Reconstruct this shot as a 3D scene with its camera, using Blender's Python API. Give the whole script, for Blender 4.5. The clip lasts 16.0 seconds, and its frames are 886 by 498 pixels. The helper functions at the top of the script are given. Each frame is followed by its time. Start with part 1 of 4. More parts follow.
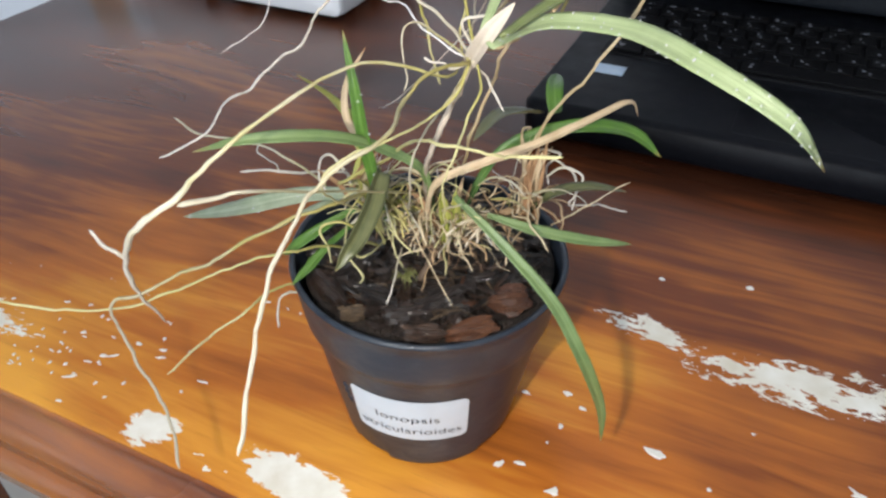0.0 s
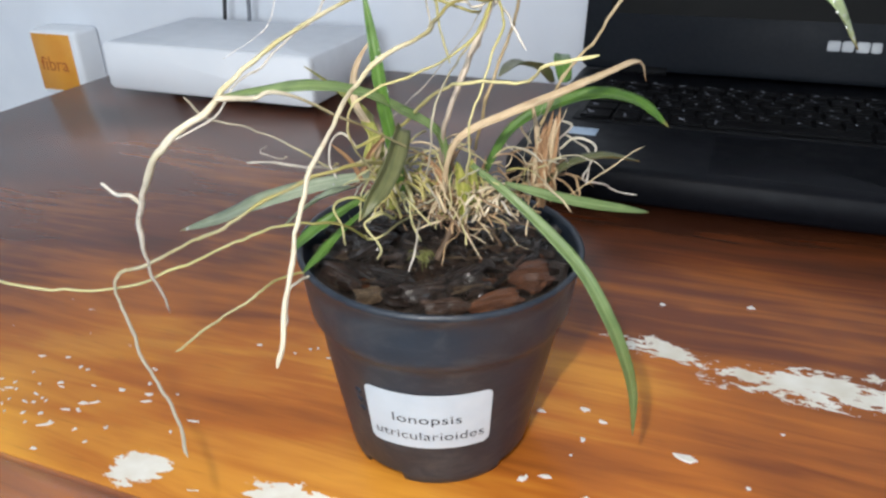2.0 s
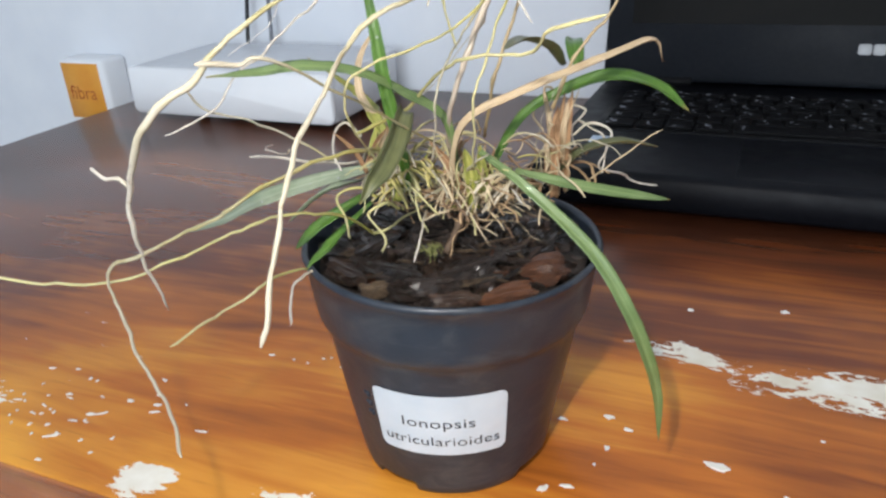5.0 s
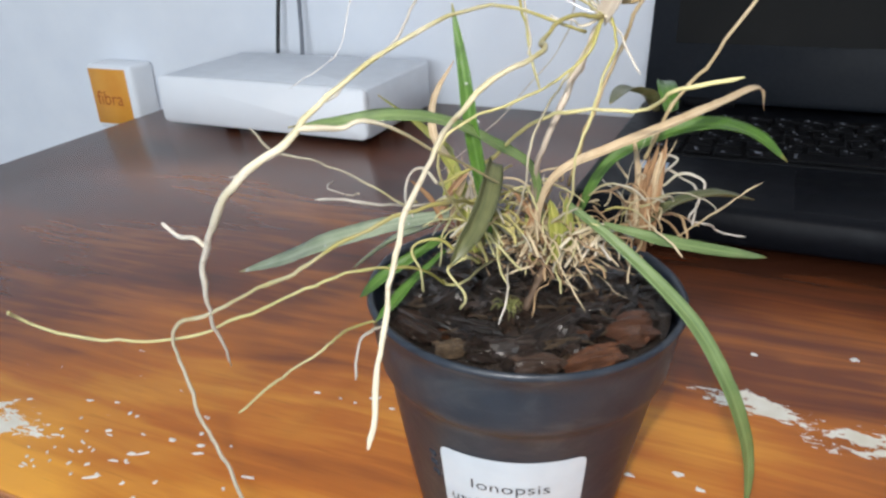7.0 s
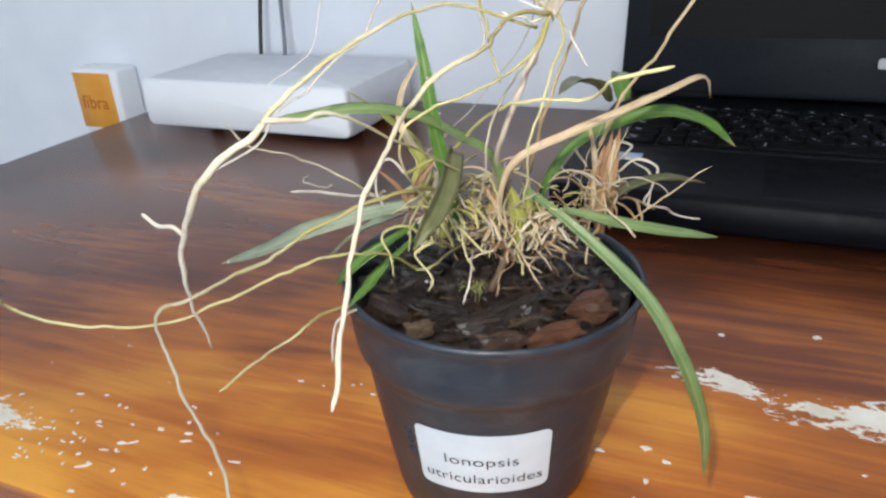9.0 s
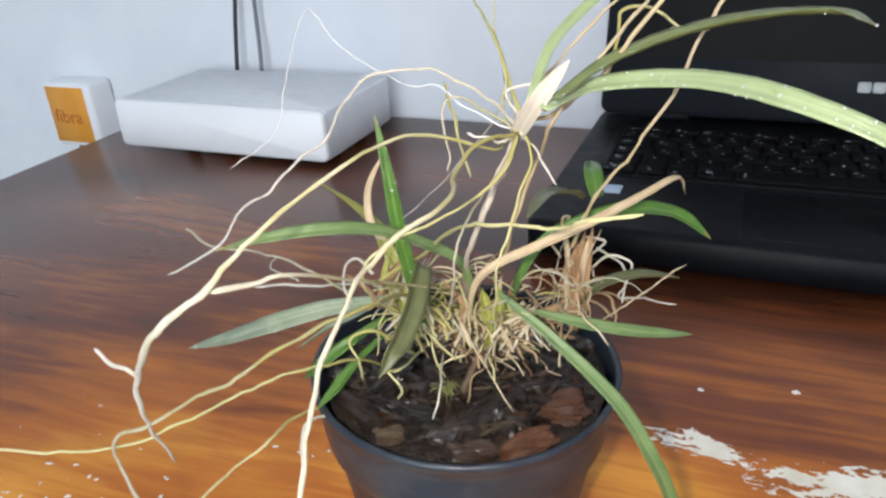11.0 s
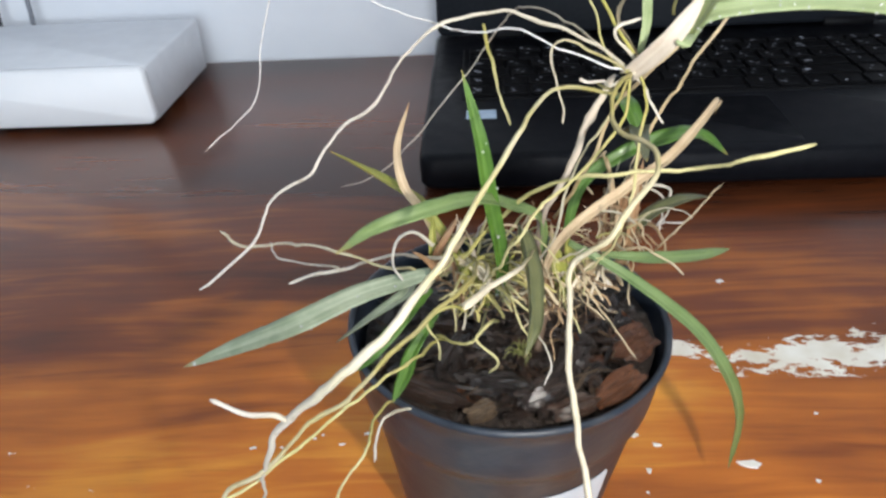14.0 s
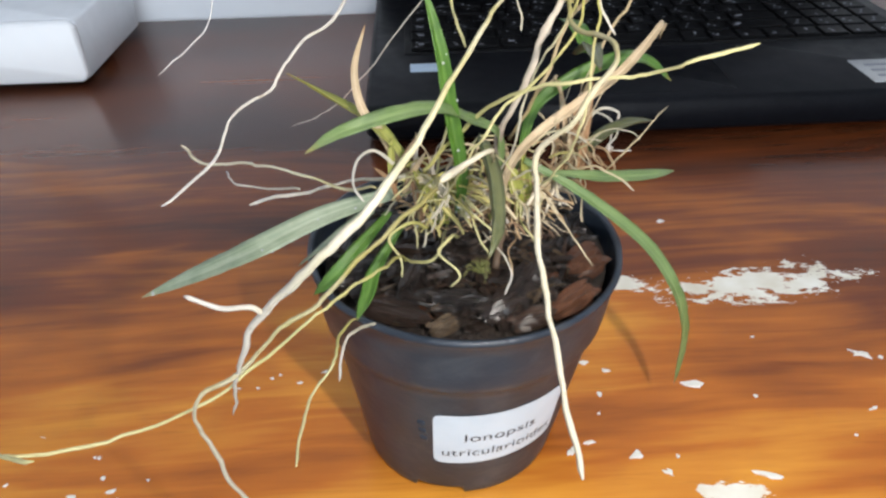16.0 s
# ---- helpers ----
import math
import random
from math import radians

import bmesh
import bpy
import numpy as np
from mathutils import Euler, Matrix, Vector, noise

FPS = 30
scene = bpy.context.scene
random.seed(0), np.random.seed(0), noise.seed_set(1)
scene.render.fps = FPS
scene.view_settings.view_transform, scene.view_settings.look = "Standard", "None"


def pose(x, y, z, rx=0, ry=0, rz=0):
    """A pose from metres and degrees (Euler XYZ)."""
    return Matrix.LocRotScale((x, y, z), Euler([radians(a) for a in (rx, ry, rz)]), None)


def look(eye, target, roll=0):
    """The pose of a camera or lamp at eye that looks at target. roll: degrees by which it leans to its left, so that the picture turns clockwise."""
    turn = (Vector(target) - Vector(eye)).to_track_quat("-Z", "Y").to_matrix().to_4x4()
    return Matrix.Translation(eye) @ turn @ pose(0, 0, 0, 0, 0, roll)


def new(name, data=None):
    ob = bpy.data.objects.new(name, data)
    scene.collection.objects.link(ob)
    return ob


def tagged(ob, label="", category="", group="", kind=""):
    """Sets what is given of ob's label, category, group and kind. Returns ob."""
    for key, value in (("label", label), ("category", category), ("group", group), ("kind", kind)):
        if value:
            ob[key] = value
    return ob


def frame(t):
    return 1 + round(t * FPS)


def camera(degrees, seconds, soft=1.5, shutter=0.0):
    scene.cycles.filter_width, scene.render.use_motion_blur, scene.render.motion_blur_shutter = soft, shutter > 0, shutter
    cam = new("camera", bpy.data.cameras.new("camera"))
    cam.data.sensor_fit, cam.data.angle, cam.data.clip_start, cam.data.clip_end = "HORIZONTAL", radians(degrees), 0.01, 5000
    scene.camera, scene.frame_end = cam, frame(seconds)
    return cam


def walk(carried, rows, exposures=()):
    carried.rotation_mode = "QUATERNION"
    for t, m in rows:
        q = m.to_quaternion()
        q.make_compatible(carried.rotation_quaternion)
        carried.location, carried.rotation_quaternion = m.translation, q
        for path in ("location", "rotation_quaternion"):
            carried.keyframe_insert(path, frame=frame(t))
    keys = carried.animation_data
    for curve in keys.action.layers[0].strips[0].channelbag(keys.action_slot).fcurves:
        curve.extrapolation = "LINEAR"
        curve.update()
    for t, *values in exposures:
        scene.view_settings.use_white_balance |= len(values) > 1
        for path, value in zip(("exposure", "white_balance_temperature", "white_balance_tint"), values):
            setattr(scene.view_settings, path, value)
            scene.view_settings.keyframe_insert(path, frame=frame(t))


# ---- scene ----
cam = camera(61.6, 16.0, 2.5, 0.4)
PATH = [
    (0, (0.127, -0.141, 0.24), (-0.564, 1.274, -0.994), -0.9),
    (0.5, (0.127, -0.159, 0.231), (-0.563, 1.342, -0.897), -0.6),
    (1, (0.123, -0.163, 0.217), (-0.545, 1.39, -0.852), -2.1),
    (1.5, (0.116, -0.162, 0.201), (-0.51, 1.448, -0.808), -1.7),
    (2, (0.118, -0.168, 0.195), (-0.545, 1.475, -0.733), -1.4),
    (2.5, (0.122, -0.17, 0.193), (-0.557, 1.482, -0.708), -1.7),
    (3, (0.123, -0.17, 0.187), (-0.591, 1.483, -0.683), -2.1),
    (3.5, (0.125, -0.163, 0.179), (-0.617, 1.484, -0.678), -3.4),
    (6, (0.109, -0.16, 0.184), (-0.655, 1.483, -0.661), -2.8),
    (6.5, (0.096, -0.154, 0.189), (-0.693, 1.482, -0.647), -2.2),
    (7, (0.097, -0.152, 0.188), (-0.678, 1.487, -0.658), -2.4),
    (7.5, (0.103, -0.157, 0.185), (-0.665, 1.482, -0.667), -2.8),
    (8, (0.108, -0.161, 0.186), (-0.659, 1.484, -0.655), -3.1),
    (10.5, (0.107, -0.149, 0.207), (-0.618, 1.497, -0.668), -3.5),
    (11, (0.106, -0.14, 0.216), (-0.607, 1.505, -0.67), -3.5),
    (11.5, (0.104, -0.134, 0.218), (-0.604, 1.491, -0.709), -2.9),
    (12, (0.098, -0.13, 0.228), (-0.598, 1.51, -0.682), -3.0),
    (12.5, (0.091, -0.132, 0.23), (-0.563, 1.519, -0.689), -3.6),
    (13, (0.072, -0.139, 0.232), (-0.422, 1.546, -0.727), -4.3),
    (13.5, (0.044, -0.141, 0.232), (-0.215, 1.557, -0.792), -3.7),
    (14, (0.028, -0.138, 0.22), (-0.095, 1.54, -0.862), -3.5),
    (14.5, (0.021, -0.14, 0.217), (0.041, 1.527, -0.888), -2.0),
    (15, (0.024, -0.142, 0.212), (0.063, 1.512, -0.912), -2.2),
    (15.5, (0.021, -0.149, 0.213), (0.057, 1.497, -0.924), -1.8),
    (16, (0.022, -0.15, 0.21), (0.061, 1.491, -0.932), -1.7),
]
walk(cam, [(t, look(eye, target, roll)) for t, eye, target, roll in PATH], ((0, 0.06), (8, 0.09), (11, 0.13), (16, 0.15)))

# ---- light ----
TAU = math.tau
world = bpy.data.worlds.new("world")
scene.world = world
world.use_nodes = True
_wn = world.node_tree.nodes
_sky = _wn.new("ShaderNodeTexSky")
_sky.sky_type, _sky.sun_disc = "NISHITA", False
_sky.sun_elevation, _sky.sun_rotation = radians(35), radians(200)
world.node_tree.links.new(_sky.outputs[0], _wn["Background"].inputs[0])
_wn["Background"].inputs[1].default_value = 0.1


def lamp(name, kind, m, energy, colour=(1, 1, 1), size=0.1, size_y=None):
    d = bpy.data.lights.new(name, kind)
    d.energy, d.color = energy, colour
    if kind == "AREA":
        d.size = size
        if size_y:
            d.shape, d.size_y = "RECTANGLE", size_y
    else:
        d.shadow_soft_size = size
    ob = new(name, d)
    ob.matrix_world = m
    return ob


# the small hard lamp beside the lens; two added fill lights, overhead and behind
lamp("flash_lamp", "POINT", pose(0.092, -0.172, 0.236), 2.5, (1.0, 0.945, 0.88), 0.005)
# no ceiling lamp is known: soft area light added to fill the room
lamp("ceiling_lamp_light", "AREA", pose(0.1, -0.9, 1.83), 3.5, (0.97, 0.98, 1.0), 0.6)
# no window is known: area light added to brighten the wall behind the table
lamp("window_light", "AREA", look((0.2, -2.38, 0.62), (0.0, 0.5, 0.15)), 35, (0.80, 0.90, 1.0), 1.4, 1.1)

# ---- materials ----


def material(name, rough=0.5, metal=0.0, colour=(0.5, 0.5, 0.5), coat=0.0):
    m = bpy.data.materials.new(name)
    m.use_nodes = True
    b = m.node_tree.nodes["Principled BSDF"]
    b.inputs["Base Color"].default_value = (*colour, 1)
    b.inputs["Roughness"].default_value = rough
    b.inputs["Metallic"].default_value = metal
    b.inputs["Coat Weight"].default_value = coat
    return m


class Nodes:
    """Short hands for a material's node tree."""

    def __init__(self, m):
        self.t = m.node_tree
        self.b = self.t.nodes["Principled BSDF"]
        self.co = self.t.nodes.new("ShaderNodeTexCoord").outputs["Object"]

    def put(self, a, socket):
        if hasattr(a, "links"):
            self.t.links.new(a, socket)
        else:
            socket.default_value = a

    def maths(self, op, a, b=0.0, c=0.0, clamp=False):
        n = self.t.nodes.new("ShaderNodeMath")
        n.operation, n.use_clamp = op, clamp
        for k, v in enumerate((a, b, c)):
            self.put(v, n.inputs[k])
        return n.outputs[0]

    def place(self, scale=(1, 1, 1), loc=(0, 0, 0), rot=(0, 0, 0), src=None):
        n = self.t.nodes.new("ShaderNodeMapping")
        self.put(src or self.co, n.inputs["Vector"])
        n.inputs["Scale"].default_value, n.inputs["Location"].default_value = scale, loc
        n.inputs["Rotation"].default_value = rot
        return n.outputs[0]

    def noise(self, scale, vec=None, detail=4.0, rough=0.55, warp=0.0):
        n = self.t.nodes.new("ShaderNodeTexNoise")
        self.put(vec or self.co, n.inputs["Vector"])
        n.inputs["Scale"].default_value, n.inputs["Detail"].default_value = scale, detail
        n.inputs["Roughness"].default_value, n.inputs["Distortion"].default_value = rough, warp
        return n.outputs["Fac"]

    def ramp(self, fac, *stops):
        n = self.t.nodes.new("ShaderNodeValToRGB")
        while len(n.color_ramp.elements) < len(stops):
            n.color_ramp.elements.new(0.5)
        for e, (p, c) in zip(n.color_ramp.elements, stops):
            e.position = p
            e.color = (*c, 1) if not isinstance(c, float) else (c, c, c, 1)
        self.put(fac, n.inputs[0])
        return n.outputs[0]

    def mix(self, fac, a, b, mode="MIX"):
        n = self.t.nodes.new("ShaderNodeMix")
        n.data_type, n.blend_type = "RGBA", mode
        self.put(fac, n.inputs[0])
        for v, k in ((a, 6), (b, 7)):
            self.put((*v, 1) if isinstance(v, tuple) else v, n.inputs[k])
        return n.outputs[2]

    def bump(self, height, strength=0.3, distance=0.001):
        n = self.t.nodes.new("ShaderNodeBump")
        n.inputs["Strength"].default_value, n.inputs["Distance"].default_value = strength, distance
        self.put(height, n.inputs["Height"])
        self.t.links.new(n.outputs[0], self.b.inputs["Normal"])

    def random(self):
        return self.t.nodes.new("ShaderNodeObjectInfo").outputs["Random"]

    def xyz(self, vec=None):
        n = self.t.nodes.new("ShaderNodeSeparateXYZ")
        self.put(vec or self.co, n.inputs[0])
        return n.outputs


def speckled(name, a, b, scale, rough=0.5, bump=0.2, dist=0.0005, coat=0.0, metal=0.0, detail=4.0, rough_var=0.15):
    m = material(name, rough, metal, a, coat)
    n = Nodes(m)
    f = n.noise(scale, detail=detail)
    n.put(n.ramp(f, (0.3, a), (0.7, b)), n.b.inputs["Base Color"])
    g = n.noise(scale * 0.23)
    n.put(n.maths("MULTIPLY_ADD", g, rough_var * 2, rough - rough_var), n.b.inputs["Roughness"])
    n.bump(n.noise(scale * 2.1), bump, dist)
    return m


wall_mat = speckled("painted_wall", (0.76, 0.79, 0.85), (0.82, 0.845, 0.89), 14, 0.75, 0.25, 0.0006)
floor_mat = speckled("floor_tile", (0.42, 0.38, 0.33), (0.52, 0.48, 0.43), 9, 0.35, 0.1)
ceiling_mat = speckled("ceiling_paint", (0.78, 0.78, 0.76), (0.82, 0.82, 0.8), 6, 0.8, 0.1)


# worn patches of the table top: centre x, y, half length, half width, turn in degrees
PATCHES = ((0.107, 0.119, 0.021, 0.0055, -6), (0.172, 0.113, 0.036, 0.0105, 4), (-0.064, -0.020, 0.0125, 0.0085, 10),
           (0.004, -0.016, 0.024, 0.0085, -4),
           (-0.180, -0.004, 0.016, 0.009, 5), (0.117, 0.002, 0.012, 0.005, 12))


def wood(name, worn):
    m = material(name, 0.24, coat=0.08 if worn else 0.9)
    n = Nodes(m)
    n.b.inputs["Coat Roughness"].default_value = 0.12
    n.b.inputs["Specular IOR Level"].default_value = 0.3
    x, y, z = n.xyz()
    warp = n.noise(3.0, n.place((1, 1.5, 1)), 2)
    yy = n.maths("ADD", y, n.maths("MULTIPLY", n.maths("SUBTRACT", warp, 0.5), 0.06))
    comb = n.t.nodes.new("ShaderNodeCombineXYZ")
    for k, v in enumerate((n.maths("MULTIPLY", x, 3.2), n.maths("MULTIPLY", yy, 11.0), z)):
        n.put(v, comb.inputs[k])
    band = n.noise(1.0, n.place(loc=(2.3, 0.4, 0), src=comb.outputs[0]), 3, 0.5, 0.5)
    streak = n.noise(1.0, n.place((3.0, 10.0, 1), (5, 0, 0), src=comb.outputs[0]), 4, 0.55, 0.6)
    fine = n.noise(26, n.place((0.5, 8, 8)), 5, 0.6, 0.3)
    f = n.maths("ADD", n.maths("MULTIPLY_ADD", band, 0.56, 0.14), n.maths("MULTIPLY_ADD", streak, 0.20, -0.02))
    # varnished tone: golden along the front, darker towards the back
    depth_tone = n.maths("ADD", n.maths("MULTIPLY_ADD", n.maths("ABSOLUTE", x), 0.12, y), n.maths("MULTIPLY", n.maths("SUBTRACT", n.noise(4.5, n.place((1, 1.6, 1), (7, 2, 0)), 4), 0.5), 0.42))
    f = n.maths("ADD", f, n.ramp(n.maths("MULTIPLY_ADD", depth_tone, 1.6, 0.3), (0.16, 0.325), (0.42, 0.185), (0.58, 0.055), (0.70, 0.0)) if worn else 0.13)
    f = n.maths("SUBTRACT", f, 0.128)
    f = n.maths("ADD", f, n.maths("MULTIPLY", n.maths("SUBTRACT", fine, 0.5), 0.08))
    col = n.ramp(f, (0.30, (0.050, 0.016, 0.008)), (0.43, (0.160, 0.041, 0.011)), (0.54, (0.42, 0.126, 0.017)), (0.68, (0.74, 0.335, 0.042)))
    pore = n.noise(120, n.place((0.25, 5, 5)), 3, 0.6)
    col = n.mix(n.ramp(pore, (0.60, 0.0), (0.76, 0.30)), col, (0.08, 0.028, 0.01))
    n.put(n.ramp(n.noise(7, detail=3), (0.3, 0.16), (0.75, 0.34)), n.b.inputs["Roughness"])
    height = n.maths("MULTIPLY", fine, 0.25)
    if worn:
        rag = n.noise(95, n.place((0.55, 1.1, 1)), 6, 0.7, 0.2)
        ragged = n.maths("MULTIPLY", n.maths("SUBTRACT", rag, 0.5), 4.2)
        crumb = n.noise(330, n.place((0.5, 1.2, 1)), 4, 0.65)
        ragged = n.maths("ADD", ragged, n.maths("MULTIPLY", n.maths("SUBTRACT", crumb, 0.5), 2.6))
        total = None
        for px, py, a, b, turn in PATCHES:
            v = n.xyz(n.place((1 / a, 1 / b, 0), (0, 0, 0), src=n.place((1, 1, 1), (0, 0, 0), (0, 0, radians(-turn)), src=n.place(loc=(-px, -py, 0)))))
            d = n.maths("SQRT", n.maths("ADD", n.maths("MULTIPLY", v[0], v[0]), n.maths("MULTIPLY", v[1], v[1])))
            d = n.maths("ADD", d, n.maths("MULTIPLY", ragged, 0.45 if py < 0.0 and px > -0.1 else 1.0))
            total = d if total is None else n.maths("MINIMUM", total, d)
        mask = n.ramp(total, (0.90, 1.0), (1.00, 0.0))
        # small loose-edged flakes, thicker along the front edge
        zone = n.noise(9, n.place((0.7, 1.2, 1)), 2)
        front = n.ramp(n.maths("MULTIPLY_ADD", y, 4.0, 0.2), (0.05, 1.0), (0.34, 0.35), (0.8, 0.0))
        left = n.ramp(n.maths("MULTIPLY_ADD", x, -2.0, 0.2), (0.2, 0.0), (0.6, 1.0))
        shake = n.t.nodes.new("ShaderNodeTexNoise")
        shake.inputs["Scale"].default_value = 260
        n.put(n.co, shake.inputs["Vector"])
        spots = None
        for sx, sy, least, gain, at in ((30, 66, 0.88, 0.55, 0.0), (64, 150, 0.86, 0.75, 4.0), (120, 260, 0.86, 0.9, 9.0)):
            add = n.t.nodes.new("ShaderNodeVectorMath")
            add.operation = "MULTIPLY_ADD"
            n.put(shake.outputs["Color"], add.inputs[0])
            add.inputs[1].default_value = (0.011, 0.006, 0)
            n.put(n.co, add.inputs[2])
            vor = n.t.nodes.new("ShaderNodeTexVoronoi")
            vor.inputs["Scale"].default_value = 1.0
            n.put(n.place((sx, sy, 0), (at, at, 0), src=add.outputs[0]), vor.inputs["Vector"])
            chance = n.xyz(vor.outputs["Color"])[0]
            bias = n.maths("ADD", n.maths("MULTIPLY", n.maths("ADD", front, n.maths("MULTIPLY", left, front)), 0.17), n.maths("MULTIPLY", n.maths("SUBTRACT", zone, 0.62), 0.9))
            size = n.maths("MULTIPLY", n.maths("SUBTRACT", n.maths("ADD", chance, bias), least + 0.08), gain)
            size = n.maths("MINIMUM", size, 0.22)
            s_ = n.ramp(n.maths("SUBTRACT", size, vor.outputs["Distance"]), (0.0, 0.0), (0.02, 1.0))
            spots = s_ if spots is None else n.maths("MAXIMUM", spots, s_)
        mask = n.maths("MAXIMUM", mask, spots, clamp=True)
        chalk = n.ramp(n.noise(60), (0.3, (0.62, 0.57, 0.47)), (0.7, (0.80, 0.78, 0.72)))
        col = n.mix(mask, col, chalk)
        n.put(n.maths("MULTIPLY_ADD", mask, 0.5, 0.24), n.b.inputs["Roughness"])
        n.put(n.maths("MULTIPLY_ADD", mask, -0.08, 0.08), n.b.inputs["Coat Weight"])
        height = n.maths("MULTIPLY_ADD", mask, -1.0, height)
    n.put(col, n.b.inputs["Base Color"])
    n.bump(height, 0.35, 0.0004)
    return m


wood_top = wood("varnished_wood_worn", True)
wood_edge = wood("varnished_wood", False)
pot_mat = speckled("black_pot_plastic", (0.012, 0.018, 0.029), (0.021, 0.029, 0.043), 60, 0.40, 0.35, 0.0010)
_n = Nodes(pot_mat)
_smear = _n.ramp(_n.noise(38, _n.place((1, 1, 2.2)), 6, 0.7, 0.6), (0.52, 0.0), (0.70, 0.55))
_grit = _n.ramp(_n.noise(900, detail=2), (0.74, 0.0), (0.80, 0.7))
_old = _n.b.inputs["Base Color"].links[0].from_socket
_n.put(_n.mix(_n.maths("MAXIMUM", _smear, _grit), _old, (0.075, 0.078, 0.082)), _n.b.inputs["Base Color"])
label_mat = speckled("label_paper", (0.50, 0.565, 0.63), (0.56, 0.62, 0.68), 90, 0.45, 0.1, 0.0001)
ink_mat = material("label_ink", 0.6, colour=(0.035, 0.038, 0.05))
lap_mat = speckled("black_laptop_plastic", (0.0035, 0.004, 0.006), (0.006, 0.0065, 0.009), 300, 0.46, 0.2, 0.0002)
key_mat = speckled("key_plastic", (0.003, 0.003, 0.0038), (0.005, 0.005, 0.006), 200, 0.5, 0.1, 0.0002)
legend_mat = material("key_legend", 0.5, colour=(0.22, 0.23, 0.27))
for m_ in (lap_mat, key_mat):
    m_.node_tree.nodes["Principled BSDF"].inputs["Specular IOR Level"].default_value = 0.10
lid_mat = speckled("black_lid_plastic", (0.009, 0.011, 0.015), (0.013, 0.015, 0.019), 300, 0.5, 0.2, 0.0002)
lid_mat.node_tree.nodes["Principled BSDF"].inputs["Specular IOR Level"].default_value = 0.13
panel_mat = speckled("screen_panel", (0.006, 0.006, 0.006), (0.009, 0.0085, 0.008), 3, 0.45, 0.0)
panel_mat.node_tree.nodes["Principled BSDF"].inputs["Specular IOR Level"].default_value = 0.06
silver_mat = speckled("silver_sticker", (0.36, 0.37, 0.39), (0.48, 0.49, 0.5), 40, 0.4, 0.05)
blue_mat = speckled("blue_sticker", (0.40, 0.52, 0.68), (0.55, 0.66, 0.78), 120, 0.35, 0.05)
white_mat = speckled("white_plastic", (0.86, 0.88, 0.91), (0.90, 0.91, 0.93), 20, 0.38, 0.08, 0.0002)
grey_mat = speckled("pale_grey_plastic", (0.70, 0.72, 0.76), (0.76, 0.78, 0.82), 60, 0.55, 0.25, 0.0003)
dark_mat = speckled("dark_rubber", (0.02, 0.02, 0.022), (0.03, 0.03, 0.032), 50, 0.6, 0.1)
cable_grey_mat = speckled("grey_cable", (0.16, 0.17, 0.20), (0.22, 0.23, 0.26), 50, 0.5, 0.1)
orange_mat = speckled("orange_sticker", (0.72, 0.28, 0.025), (0.80, 0.36, 0.04), 30, 0.4, 0.05)
orange_ink = material("sticker_ink", 0.5, colour=(0.45, 0.10, 0.012))

# ---- shapes ----


def mesh_of(name, bm, mats, smooth=True):
    me = bpy.data.meshes.new(name)
    bm.normal_update()
    bm.to_mesh(me)
    bm.free()
    for m in mats if isinstance(mats, (list, tuple)) else [mats]:
        me.materials.append(m)
    if smooth:
        me.shade_smooth()
    return me


def part(name, bm, mats, parent=None, label="", smooth=True):
    """One mesh object under a thing or a part; the parent stands unturned."""
    ob = new(name, mesh_of(name, bm, mats, smooth))
    if parent:
        ob.parent = parent
    return tagged(ob, label)


def thing(name, label, category, kind="", group="", m=None):
    ob = new(name)
    ob.empty_display_size = 0.02
    if m is not None:
        ob.matrix_world = m
    return tagged(ob, label, category, group, kind)


def box(lo, hi, bevel=0.0, segments=2, bm=None, mat=0):
    """A box between two corners, its edges rounded."""
    bm = bm or bmesh.new()
    lo, hi = Vector(lo), Vector(hi)
    made = bmesh.ops.create_cube(bm, size=1.0, matrix=Matrix.Translation((lo + hi) / 2) @ Matrix.Diagonal((*(hi - lo), 1)))
    faces = {f for v in made["verts"] for f in v.link_faces}
    for f in faces:
        f.material_index = mat
    if bevel:
        edges = list({e for v in made["verts"] for e in v.link_edges})
        bmesh.ops.bevel(bm, geom=edges, offset=bevel, segments=segments, profile=0.5, affect="EDGES", material=mat)
    return bm


def slab(x0, x1, y0, y1, z0, z1, radius, bevel=0.001, steps=6):
    """A flat plate with rounded corners in plan and a softened rim."""
    bm = bmesh.new()
    rings = []
    for z, inset in ((z0, bevel), (z0 + bevel, 0), (z1 - bevel, 0), (z1, bevel)):
        ring = []
        for cx, cy, a0 in ((x1, y1, 0), (x0, y1, 90), (x0, y0, 180), (x1, y0, 270)):
            sx, sy = (-1 if cx == x1 else 1), (-1 if cy == y1 else 1)
            for k in range(steps + 1):
                a = radians(a0 + 90 * k / steps)
                r = radius - inset
                ring.append(bm.verts.new((cx + sx * radius + r * math.cos(a), cy + sy * radius + r * math.sin(a), z)))
        rings.append(ring)
    bm.faces.new(rings[0][::-1])
    for a, b in zip(rings, rings[1:]):
        for k in range(len(a)):
            j = (k + 1) % len(a)
            bm.faces.new((a[k], a[j], b[j], b[k]))
    bm.faces.new(rings[-1])
    return bm


